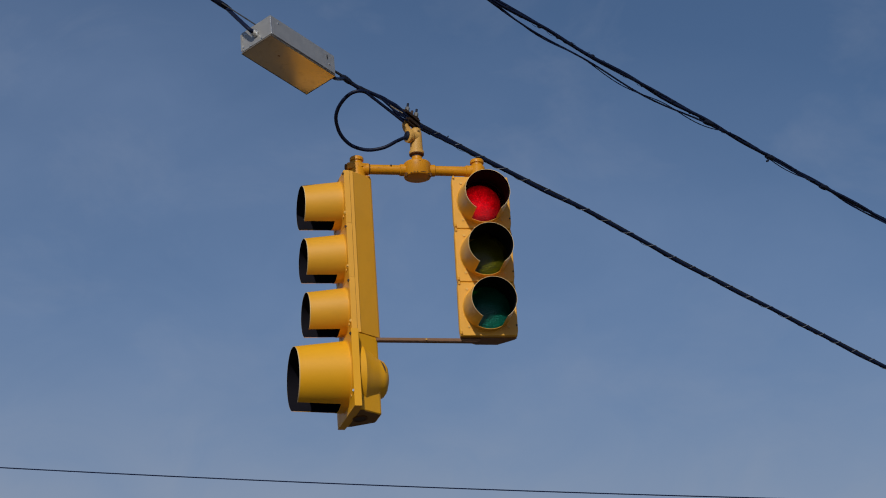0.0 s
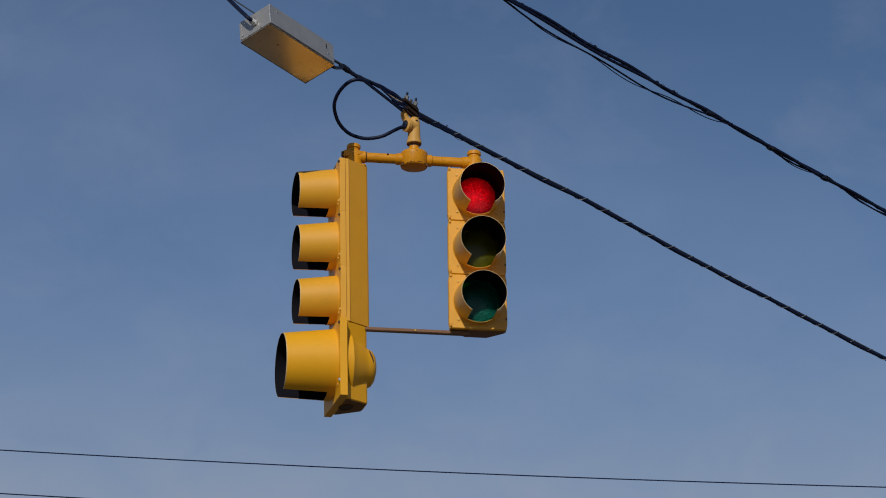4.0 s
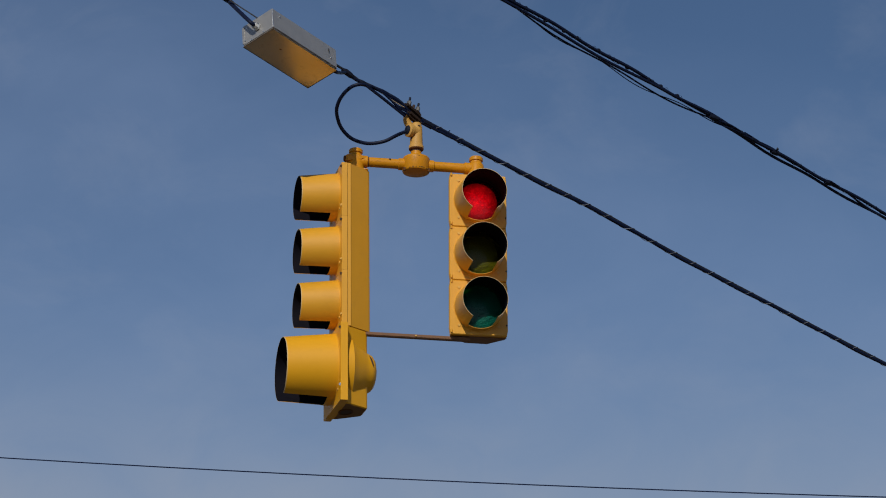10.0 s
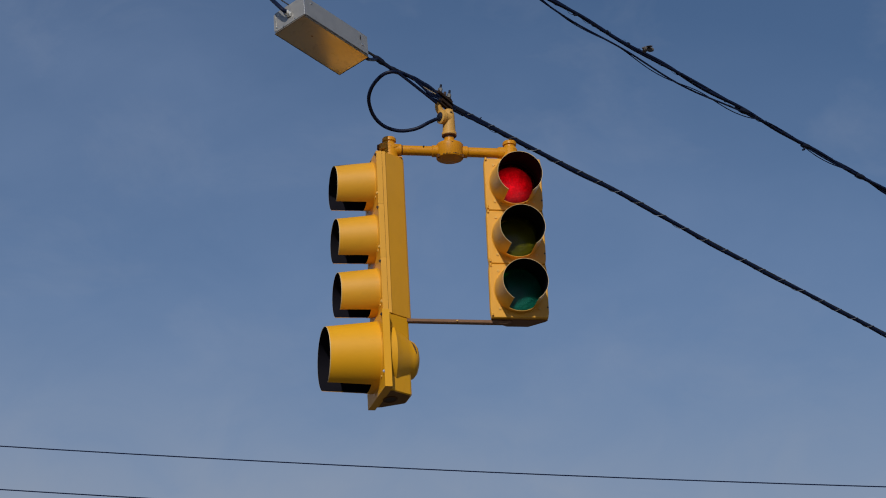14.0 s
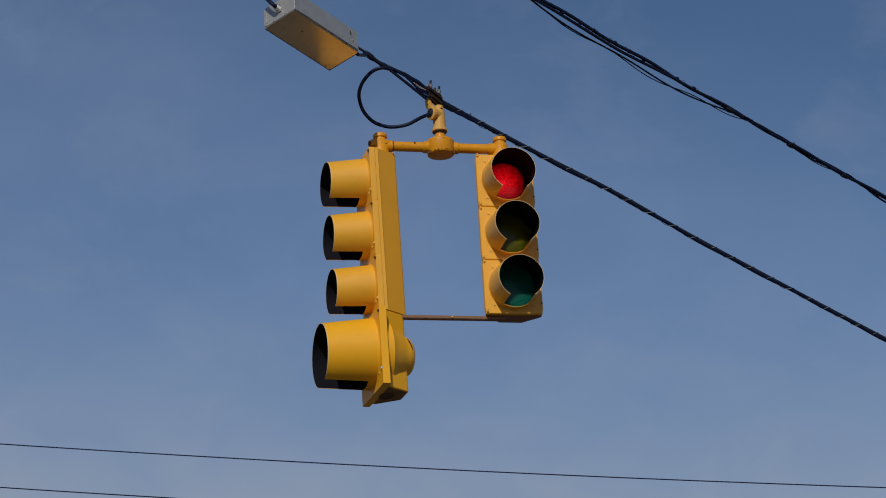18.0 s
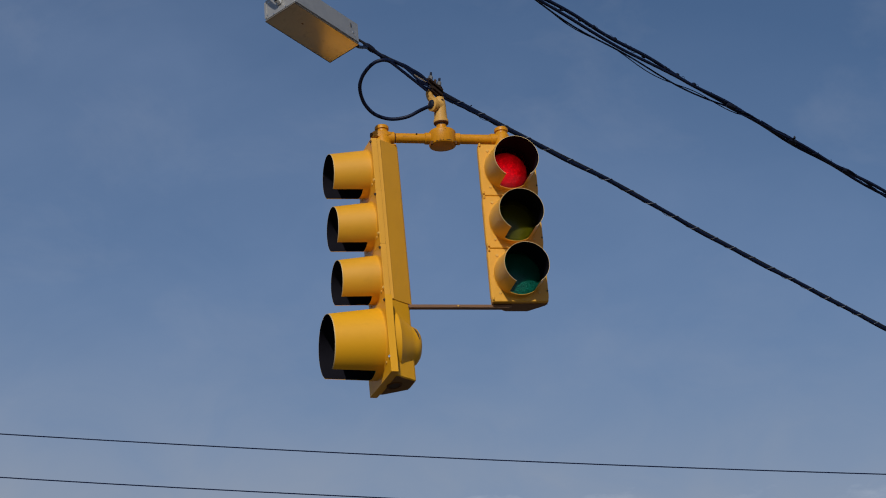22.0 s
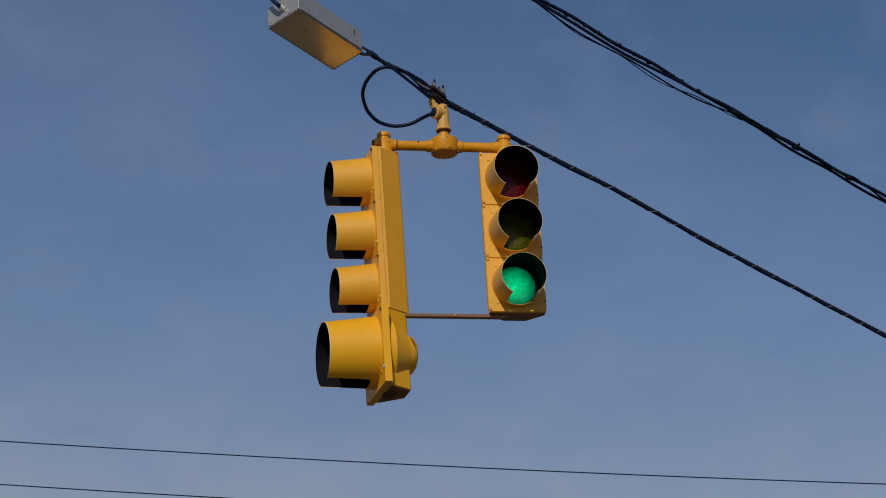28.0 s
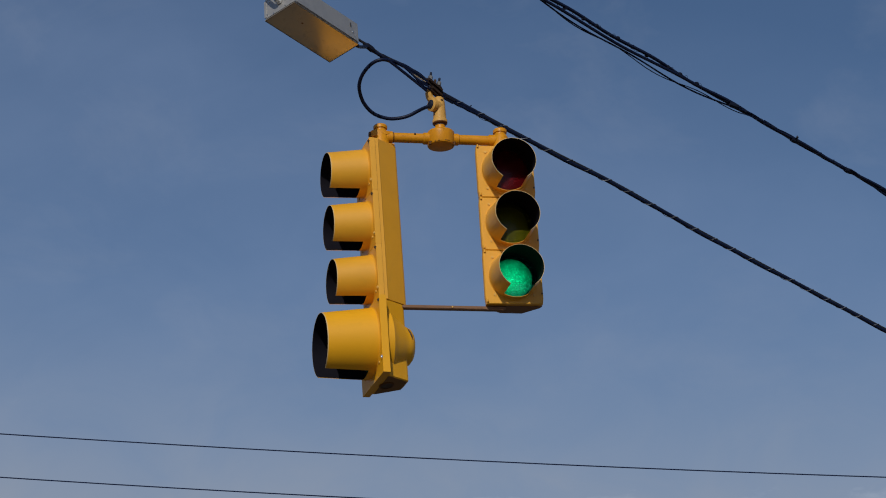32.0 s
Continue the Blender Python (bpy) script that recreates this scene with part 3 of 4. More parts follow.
        part("paint_chip", block((w, 0.0030, hh), (x, y, z), 0.0008), RUST, stem)
    bm = tube(spline([(-0.020, 0.0, -0.066), (-0.040, -0.006, -0.044), (-0.044, -0.012, -0.022), (-0.032, -0.012, -0.002)], 5), lambda i: 0.0185 - 0.0003 * i, 10)
    part("fork_arm", bm, PALE, stem)
    bm = tube(spline([(-0.004, 0.0, -0.066), (0.008, 0.004, -0.050), (0.012, 0.008, -0.036)], 5), lambda i: 0.0140 - 0.0003 * i, 10)
    part("fork_arm", bm, PALE, stem)
    d = pose(0, 0, 0, 0, 11.0, 31.0)
    slope = pose(0, 0, 0, 0, 24.0, 31.0)
    bm = block((0.100, 0.034, 0.030), (-0.026, 0, -0.002), 0.010, slope)
    clamp = part("cable_clamp", bm, CORRODED, signal, "dark corroded cable clamp with two bolts")
    part("clamp_shoe", block((0.074, 0.034, 0.028), (-0.010, -0.004, -0.029), 0.009, slope), CORRODED, clamp)
    part("clamp_keeper", block((0.018, 0.036, 0.014), (-0.050, -0.001, 0.010), 0.005, d), CORRODED, clamp)
    part("clamp_keeper", block((0.018, 0.036, 0.014), (0.000, -0.001, 0.004), 0.005, d), CORRODED, clamp)
    for x, top in ((-0.050, 0.062), (0.000, 0.057)):
        bolt = part("clamp_bolt", cylinder_between(d @ Vector((x, 0, -0.025)), d @ Vector((x, 0, top)), 0.0052, 10, 0.001), TAPE, clamp)
        part("nut", cylinder_between(d @ Vector((x, 0, top - 0.040)), d @ Vector((x, 0, top - 0.020)), 0.0100, 6, 0.001), SILVER, bolt)
    part("ground_lug", cylinder_between(d @ Vector((-0.026, -0.004, 0.010)), d @ Vector((-0.026, -0.004, 0.034)), 0.006, 8, 0.001), RUST, clamp)
    # strap that ties the feet of the two heads together
    z = TOP - 0.723 - 0.010
    strap = part("tie_strap", block((0.44, 0.028, 0.014), (0.010, -0.045, z + 0.001), 0.002), BRONZE, signal, "brown flat strap between the two heads")
    screw(0.0, -0.061, z + 0.001, strap, 0.0036, BRASS)
    # thin added sheet: dirt and shade of the head's underside in one brown
    rim = [(-0.116, FRONT + 0.022), (0.116, FRONT + 0.022), (0.108, FRONT + 0.042), (0.047, 0.024), (-0.047, 0.024), (-0.108, FRONT + 0.042)]
    bm = loft([[Vector((COLUMN + 0.005 + x, y, z + dz)) for x, y in rim] for dz in (0.0115, 0.0092)])
    part("underside_shade_sheet", bm, BRONZE, signal, "thin dark brown sheet for the head's soiled, shaded underside")


make_signal()

# ---- the span cable, the box on it, and the loop ----
ALONG = Vector((math.cos(radians(41)), math.sin(radians(41)), 0))


# height of the cable over the clamp where it is tied down between the box and the clamp
DIP = spline([(-0.45, 0, 0.1185), (-0.39, 0, 0.1040), (-0.35, 0, 0.0885), (-0.30, 0, 0.0745), (-0.233, 0, 0.0690), (-0.171, 0, 0.0600), (-0.109, 0, 0.0440), (-0.063, 0, 0.0250), (0, 0, -0.0060)], 6)


def span(s):
    """The span cable, s metres from the clamp."""
    if s < -1.2:
        rise = 0.3233 - 0.30 * (s + 1.2)
    elif s < -0.45:
        rise = -0.006 - 0.224 * s + 0.042 * s * s
    elif s < 0:
        rise = float(np.interp(s, [p.x for p in DIP], [p.z for p in DIP]))
    else:
        rise = -0.006 - 0.1935 * s + 0.0026 * s * s + 0.012 * max(0, s - 3.2) ** 2 + 0.0135 * math.exp(-((s - 1.03) / 0.34) ** 2)
    return PIVOT + ALONG * s + Vector((0, 0, rise))


SPAN_LEFT, SPAN_RIGHT = -14.0, 14.0


def helix(path, lo, hi, radius, pitch, step=0.006, phase=0.0):
    side = ALONG.cross(Vector((0, 0, 1))).normalized()
    up = side.cross(ALONG)
    out, s = [], lo
    while s < hi:
        a = phase + 2 * math.pi * (s + 0.012 * math.sin(s * 7.3) + 0.02 * math.sin(s * 2.1)) / pitch
        out.append(path(s) + radius * (0.80 * side * math.cos(a) + up * math.sin(a)))
        s += step
    return out


def make_span():
    thing = tagged(new("span_cable"), "black lashed span cable that carries the signal", "cable")
    thing.location = PIVOT
    off = Vector((0, 0, -0.010))

    def along(lo, hi, step, shift=Vector()):
        n = max(2, int((hi - lo) / step))
        return [span(lo + (hi - lo) * i / n) + shift - PIVOT for i in range(n + 1)]

    part("messenger_strand", tube(along(-0.44, SPAN_RIGHT, 0.06), 0.0055, 8), STRAND, thing)
    part("messenger_strand", tube(along(SPAN_LEFT, -0.97, 0.1), 0.0055, 8), STRAND, thing)
    wob = [p + Vector((0, 0, 0.0022 * math.sin(i * 0.9) + 0.0015 * math.sin(i * 0.37))) for i, p in enumerate(along(0.02, SPAN_RIGHT, 0.06, off))]
    part("signal_cable", tube(wob, 0.0088, 8), RUBBER, thing)
    part("signal_cable", tube(along(SPAN_LEFT, -1.02, 0.15, Vector((0, 0, -0.010))), 0.009, 8), RUBBER, thing)
    part("lashing_wire", tube([p - PIVOT + off * 0.66 for p in helix(span, 0.10, 5.2, 0.0131, 0.128)], 0.0013, 4), WIRE, thing, "bright spiral lashing wire")
    # taped joints
    for lo, hi, r in ((-0.405, -0.345, 0.0130), (-1.07, -0.97, 0.0125), (-0.318, -0.280, 0.0125), (-0.275, -0.255, 0.0105)):
        pts = along(lo, hi, 0.008, off * 0.5)
        part("taped_joint", tube(pts, lambda i, n=len(pts), r=r: r * (0.60 + 0.40 * min(1, 4 * min(i, n - 1 - i) / n)), 10), TAPE, thing, "lumpy black taped joint")
    # feeders from the joint: one pair runs along the strand, the other drops straight to the foot of the clamp
    def feeder(lo, hi, start, end, bow, out, r, material=RUBBER):
        pts = []
        for i in range(21):
            u = i / 20
            p = span(lo + (hi - lo) * u) - PIVOT
            p.z += start + (end - start) * u + bow * math.sin(math.pi * u) + 0.0010 * math.sin(i * 1.3 + 60 * r + 9 * lo)
            pts.append(p + Vector((0, out * math.sin(math.pi * u), 0)))
        part("feeder_cable", tube(pts, r, 8), material, thing)

    feeder(-0.40, 0.02, -0.008, -0.010, 0.000, -0.004, 0.0068)
    feeder(-0.31, 0.01, -0.004, 0.002, 0.006, 0.006, 0.0048)
    feeder(-0.30, 0.00, -0.006, -0.006, 0.002, -0.010, 0.0040)
    for start, out, r in ((-0.004, 0.0, 0.0064), (-0.010, -0.009, 0.0052)):
        a, b = span(-0.29) - PIVOT + Vector((0, out, start)), ALONG * -0.066 + Vector((0, out, -0.020 + start))
        mid = a.lerp(b, 0.5) + Vector((0, 0, 0.001))
        part("feeder_cable", tube(spline([a, mid, b], 8), r, 8), RUBBER, thing)
    for k in range(6):
        a, b = span(-0.245 + 0.018 * k) - PIVOT + Vector((0, -0.012, -0.008 - 0.002 * k)), ALONG * (-0.085 + 0.008 * k) + Vector((0, -0.014 + 0.004 * (k % 2), 0.028 - 0.009 * k))
        part("loose_conductor", tube(spline([a, a.lerp(b, 0.55) + Vector((0, 0, 0.004 * (1 - k))), b], 6), 0.0022 if k == 2 else 0.0038, 6), COPPER if k == 2 else RUBBER, thing)
    # a doubled run on the far side of the clamp
    feeder(0.015, 0.26, -0.022, -0.014, -0.002, -0.006, 0.0060)
    part("taped_joint", tube(along(0.035, 0.085, 0.008, off * 1.1), 0.0150, 10), TAPE, thing)
    # loose ends of the lashing: a slack turn under the cable and a stub over it
    slack_turn = [span(u) - PIVOT + Vector((0, -0.008, h)) for u, h in ((0.215, -0.016), (0.228, -0.026), (0.245, -0.030), (0.268, -0.026), (0.290, -0.016), (0.305, -0.006))]
    part("wire_end", tube(spline(slack_turn, 5), 0.0011, 5), STRAND, thing)
    part("wire_end", tube([span(u) - PIVOT + Vector((0, -0.004, h)) for u, h in ((0.176, 0.000), (0.184, 0.009), (0.187, 0.013))], 0.0026, 6), TAPE, thing)
    return thing


span_cable = make_span()


def make_loop():
    """The drip loop from the taped joint round to the hanger's side entry."""
    thing = tagged(new("drip_loop"), "black drip loop cable hanging below the span", "cable")
    thing.location = PIVOT
    knots = [(-0.192, -0.168, 0.060), (-0.216, -0.196, 0.0575), (-0.240, -0.208, 0.0530), (-0.2695, -0.203, 0.0450), (-0.299, -0.185, 0.0275), (-0.3245, -0.155, 0.0045), (-0.338, -0.12, -0.0235), (-0.334, -0.08, -0.053), (-0.319, -0.045, -0.079), (-0.289, -0.010, -0.102), (-0.250, 0.012, -0.115), (-0.201, 0.024, -0.120), (-0.140, 0.027, -0.110), (-0.085, 0.012, -0.090)]
    pts = spline(knots + [(-0.050, -0.020, -0.090), (-0.030, -0.016, -0.086)], 10)
    part("loop_cable", tube(pts, 0.0080, 12), RUBBER, thing)
    return thing


drip_loop = make_loop()

BOX_CENTRE = Vector((-0.5959, 8.4391, 5.8292))
BOX_TURN = (-10.0, 8.0, 51.0)


def make_box():
    thing = tagged(new("junction_box"), "galvanised steel splice box on the span cable", "electrical box")
    l, w, h = 0.386, 0.167, 0.1066
    part("box_shell", block((l, w, h - 0.004), (0, 0, 0.002), 0.003), ZINC, thing)
    part("cover_gasket", block((l - 0.001, w - 0.004, 0.0016), (0, 0.002, -h / 2 + 0.0014), 0.0004), RUST, thing)
    part("bottom_cover", block((l + 0.003, w - 0.001, 0.003), (0, 0.002, -h / 2 - 0.0006), 0.0008), COVER, thing, "bare metal bottom cover, smeared and stained")
    part("cover_lip", block((l - 0.02, 0.0012, 0.010), (0, -w / 2 - 0.0008, -h / 2 + 0.012), 0.0006), ZINC, thing)
    for x, y, sx, sy in ((0, -w / 2 + 0.003, l + 0.002, 0.0011), (0, w / 2, l + 0.003, 0.0016), (-l / 2, 0, 0.0016, w - 0.001), (l / 2, 0, 0.0016, w - 0.001)):
        part("cover_edge", block((sx, sy, 0.0024), (x, y, -h / 2 - 0.0026), 0.0004), RUST, thing)
    part("corner_seam", block((0.0045, 0.0045, h - 0.006), (-l / 2 + 0.001, -w / 2 + 0.001, 0.002), 0.0015), BRIGHT, thing)
    gland = part("cable_gland", cylinder_between((-l / 2 - 0.026, 0.0, 0.0), (-l / 2, 0.0, 0.0), 0.0135, 8, 0.002), BRIGHT, thing, "bright zinc cable gland")
    part("gland_nut", cylinder_between((-l / 2 - 0.010, 0.0, 0.0), (-l / 2 - 0.001, 0.0, 0.0), 0.018, 6, 0.001), BRIGHT, gland)
    part("cable_gland", cylinder_between((l / 2, -0.060, -0.038), (l / 2 + 0.010, -0.060, -0.038), 0.011, 8, 0.002), RUBBER, thing)
    for x, y, z in ((-0.15, -w / 2 - 0.001, 0.030), (0.155, -w / 2 - 0.001, -0.012)):
        part("screw", lathe([(0, 0.003), (0.004, 0.002), (0.005, 0), (0, 0)], pose(x, y, z, 90), 8), BRIGHT, thing)
    # a flat brown disc added for the smudge on the cover
    part("cover_smudge", lathe([(0, -0.0014), (0.003, -0.0010), (0.005, 0), (0, 0)], pose(-0.075, -0.012, -h / 2 - 0.002) @ Matrix.Diagonal((1.3, 0.8, 1, 1)), 12), RINGS, thing)
    for x, y, z in ((-l / 2 - 0.001, 0.060, 0.030), (-l / 2 - 0.001, 0.071, -0.030), (-l / 2 - 0.001, -0.030, -0.040), (-l / 2 - 0.001, 0.035, -0.043)):
        part("rivet", lathe([(0, 0.002), (0.003, 0.0015), (0.004, 0), (0, 0)], pose(x, y, z, 0, -90), 8), BRIGHT, thing)
    part("end_flange", block((0.003, 0.012, h * 0.8), (-l / 2 - 0.001, w / 2 - 0.004, 0.0), 0.0008), ZINC, thing)
    part("knockout", lathe([(0, 0.0012), (0.012, 0.0012), (0.013, 0), (0, 0)], pose(0.145, -w / 2 - 0.001, 0.02, 90) @ Matrix.Diagonal((0.22, 1, 1, 1)), 16), STRAND, thing)
    m = pose(*BOX_CENTRE, *BOX_TURN)
    thing.matrix_basis = m
    # tails of cable at both ends, and the hanging straps
    inv = m.inverted()
    a = inv @ (span(-0.99) + Vector((0, 0, -0.008)))
    part("inlet_cable", tube(spline([(-l / 2 - 0.004, 0, 0), (-l / 2 - 0.04, 0.001, 0.004), (a + Vector((-l / 2 - 0.04, 0, 0))) / 2, a], 8), 0.0085, 10), RUBBER, thing)
    b = inv @ (span(-0.385) + Vector((0, 0, -0.008)))
    part("outlet_cable", tube(spline([(l / 2 + 0.002, -0.060, -0.038), (l / 2 + 0.022, -0.058, -0.040), (b + Vector((l / 2 + 0.03, -0.05, -0.036))) / 2, b], 8), 0.0072, 10), RUBBER, thing)
    c = inv @ span(-0.43)
    part("hanger_wire", tube([c, Vector((l / 2 - 0.004, -0.070, -0.006))], 0.0032, 8), STRAND, thing)
    e = inv @ span(-1.03)
    part("hanger_wire", tube([e, Vector((-l / 2 + 0.002, 0.0, h / 2 - 0.004))], 0.0028, 8), STRAND, thing)
    return thing


junction_box = make_box()

# ---- the second cable span, beyond ----
BUNDLE = Vector((1.5047, 11.8453, 6.9976))


def bundle_line(s):
    return ALONG * s + Vector((0, 0, 0.008 - 0.1791 * s + 0.0040 * s * s + 0.010 * max(0, s - 3) ** 2))


slack, flip, trail, loose_main, tied_main, tie_tail = [], [], [], [], [], []


bundle_axis = (ALONG + Vector((0, 0, -0.179))).normalized()


def make_bundle():
    thing = tagged(new("utility_cable_bundle"), "twisted bundle of black overhead cables", "cable")
    thing.location = BUNDLE
    side = ALONG.cross(Vector((0, 0, 1))).normalized()
    up = side.cross(ALONG)

    def strand(lo, hi, step, radius, pitch, phase, drop=lambda s: 0.0, wob=0.0):
        out, s = [], lo
        while s <= hi:
            a = phase + 2 * math.pi * s / pitch
            reach = radius(s) if callable(radius) else radius
            out.append(bundle_line(s) + reach * (side * math.cos(a) + up * math.sin(a)) - up * drop(s) + up * wob * math.sin(s * 5.3 + phase))
            s += step
        return out

    TIED = 0.02

    def sling(s):
        # the slack pair hangs clear between its ties
        d = 0.0
        for lo, hi, depth in ((-1.95, 0.17, 0.058), (0.56, 0.98, 0.022), (-4.0, -1.85, 0.05), (1.06, 2.45, 0.030)):
            if lo < s < hi:
                d = depth * math.sin(math.pi * ((s - lo) / (hi - lo)) ** 1.3) ** 0.65
        return d

    part("main_cable", tube(strand(-16, 13, 0.05, lambda s: 0.0052 + 0.0012 * math.sin(s * 1.9 + 2.2), 0.62, 0.4, wob=0.0015), 0.0098, 8), RUBBER, thing)
    # the second main is tied up from the joint on, and swings clear of the first before it
    gauge = lambda s: 0.0052 + 0.0012 * math.sin(s * 1.9 + 2.2)
    part("main_cable", tube(strand(2.2, 13, 0.05, gauge, 0.62, 3.5, wob=0.0015), 0.0086, 8), RUBBER, thing)
    away = (bundle_axis.cross(BUNDLE - Vector((0, 0, EYE)))).cross(bundle_axis).normalized()
    bow = lambda s: 0.020 * math.sin(math.pi * min(1, max(0, (s - TIED) / 2.2)) ** 0.7) ** 0.8
    run = strand(TIED, 2.25, 0.05, gauge, 0.62, 3.5, wob=0.0015)
    tied_main.append(part("main_cable", tube([p + away * bow(TIED + 0.05 * k) for k, p in enumerate(run)], 0.0086, 8), RUBBER, thing))
    hang = lambda s: 0.032 * min(1, max(0, (TIED - s) / 0.8)) ** 0.8
    loose_main.append(part("loose_main_cable", tube(strand(-16, TIED + 0.04, 0.05, 0.0035, 0.9, 3.5, hang, 0.0012), 0.0084, 8), RUBBER, thing))
    part("lashing", tube(strand(-3, 4, 0.012, lambda s: 0.0125 + 0.0008 * math.sin(s * 9.1), 0.11, 0.0), 0.0011, 4), RUBBER, thing)
    for r, reach, pitch, phase, more in ((0.0050, 0.008, 0.85, 1.0, 1.0), (0.0028, 0.011, 0.62, 4.0, 1.12)):
        slack.append(part("slack_cable", tube(strand(-5, 0.33, 0.04, reach, pitch, phase, lambda s: sling(s) * more), r, 8), RUBBER, thing))
        flip.append(part("slack_cable", tube(strand(0.31, 1.06, 0.035, reach, pitch, phase, lambda s: sling(s) * more), r, 8), RUBBER, thing))
        trail.append(part("slack_cable", tube(strand(1.02, 2.52, 0.04, reach, pitch, phase, lambda s: sling(s) * more), r, 8), RUBBER, thing))
        part("slack_cable", tube(strand(2.48, 6, 0.04, reach, pitch, phase), r, 8), RUBBER, thing)
    for s in (0.06, 0.57, 1.03):
        p = bundle_line(s) - up * 0.004
        part("tie", tube([p - ALONG * 0.035, p - ALONG * 0.012, p + ALONG * 0.012, p + ALONG * 0.035], lambda i: (0.012, 0.0165, 0.0165, 0.012)[i], 10), TAPE, thing)
    for k in range(26):
        s = -2.6 + 0.125 * k + 0.02 * math.sin(k * 2.3)
        p = bundle_line(s)
        part("lashing_clip", tube([p - ALONG * 0.010, p, p + ALONG * 0.010], lambda i: (0.010, 0.0128, 0.010)[i], 8), TAPE, thing)
    q = bundle_line(0.555) - up * 0.014
    tie_tail.append(part("tie_tail", tube([q, q - up * 0.02 - ALONG * 0.006, q - up * 0.026 - ALONG * 0.02], 0.006, 6), TAPE, thing))
    return thing


bundle = make_bundle()


# ---- distant line wires ----
def make_line_wire(height, slope, curve, distance, radius):
    pts = [(x, distance, height + slope * x + curve * x * x) for x in range(-26, 27)]
    return tagged(part("line_wire", tube(pts, radius, 6), DARKWIRE), "thin dark overhead power line far beyond the signal", "power line", "power lines")


make_line_wire(9.9507, -0.0898, 0.001416, 30.0, 0.0085)
make_line_wire(9.3661, -0.0858, 0.001662, 30.05, 0.0085)
make_line_wire(8.920, -0.0866, 0.001650, 30.1, 0.0085)


# ---- poles that hold the spans, well aside ----
def make_pole(x, y, height, arm=0.0):
    thing = tagged(new("utility_pole"), "weathered round timber pole that holds the cables", "utility pole", "utility poles")
    thing.location = (x, y, 0)
    part("shaft", lathe([(0, -0.5), (0.15, -0.5), (0.145, 0.5), (0.11, height - 0.05), (0.10, height), (0, height)], None, 20), TIMBER, thing)
    if arm:
        part("crossarm", block((0.10, arm, 0.12), (0, 0, height - 0.5), 0.006), TIMBER, thing)
    return thing


for s in (SPAN_LEFT, SPAN_RIGHT):
    p = span(s)
    make_pole(p.x, p.y, p.z + 0.4)
for s in (-16, 13):
    p = BUNDLE + bundle_line(s)
    make_pole(p.x, p.y, p.z + 0.4)
for x, z in ((-26, 13.3), (26, 9.0)):
    make_pole(x, 30.05, z + 0.4)


# ---- insects ----
def make_insect(size, girth=1.0, lift=0.3, coat=None):
    thing = tagged(new("insect"), "small dark flying insect with blurred wings", "insect", "insects")
    k = size / 0.016
    coat = coat or CHITIN
    bm = lathe([(0, -0.008 * k), (0.0016 * k, -0.0072 * k), (0.0026 * k, -0.004 * k), (0.0024 * k, -0.001 * k), (0.0012 * k, 0.0004 * k), (0.0022 * k, 0.002 * k), (0.0020 * k, 0.0045 * k), (0, 0.0052 * k)], pose(0, 0, 0, 0, -90) @ Matrix.Diagonal((girth, girth, 1, 1)), 12)
    part("body", bm, coat, thing)
    part("head", lathe([(0, -0.0014 * k), (0.0013 * k, -0.0006 * k), (0.0014 * k, 0.0006 * k), (0, 0.0014 * k)], pose(-0.0062 * k, 0, 0.0002 * k), 10), coat, thing)
    for s in (-1, 1):
        bm = loft([[Vector((x * k, s * y * k, (0.0022 + z + lift * y) * k)) for x, y in ((-0.002, 0.001), (-0.004, 0.005), (-0.002, 0.0095), (0.002, 0.010), (0.003, 0.005), (0.001, 0.001))] for z in (0, 0.0002)])
        part("wing", bm, coat, thing)
    return thing


fly = make_insect(0.013, 1.1, 0.06)
wasp = make_insect(0.018, 1.25, -0.25, FUZZ)

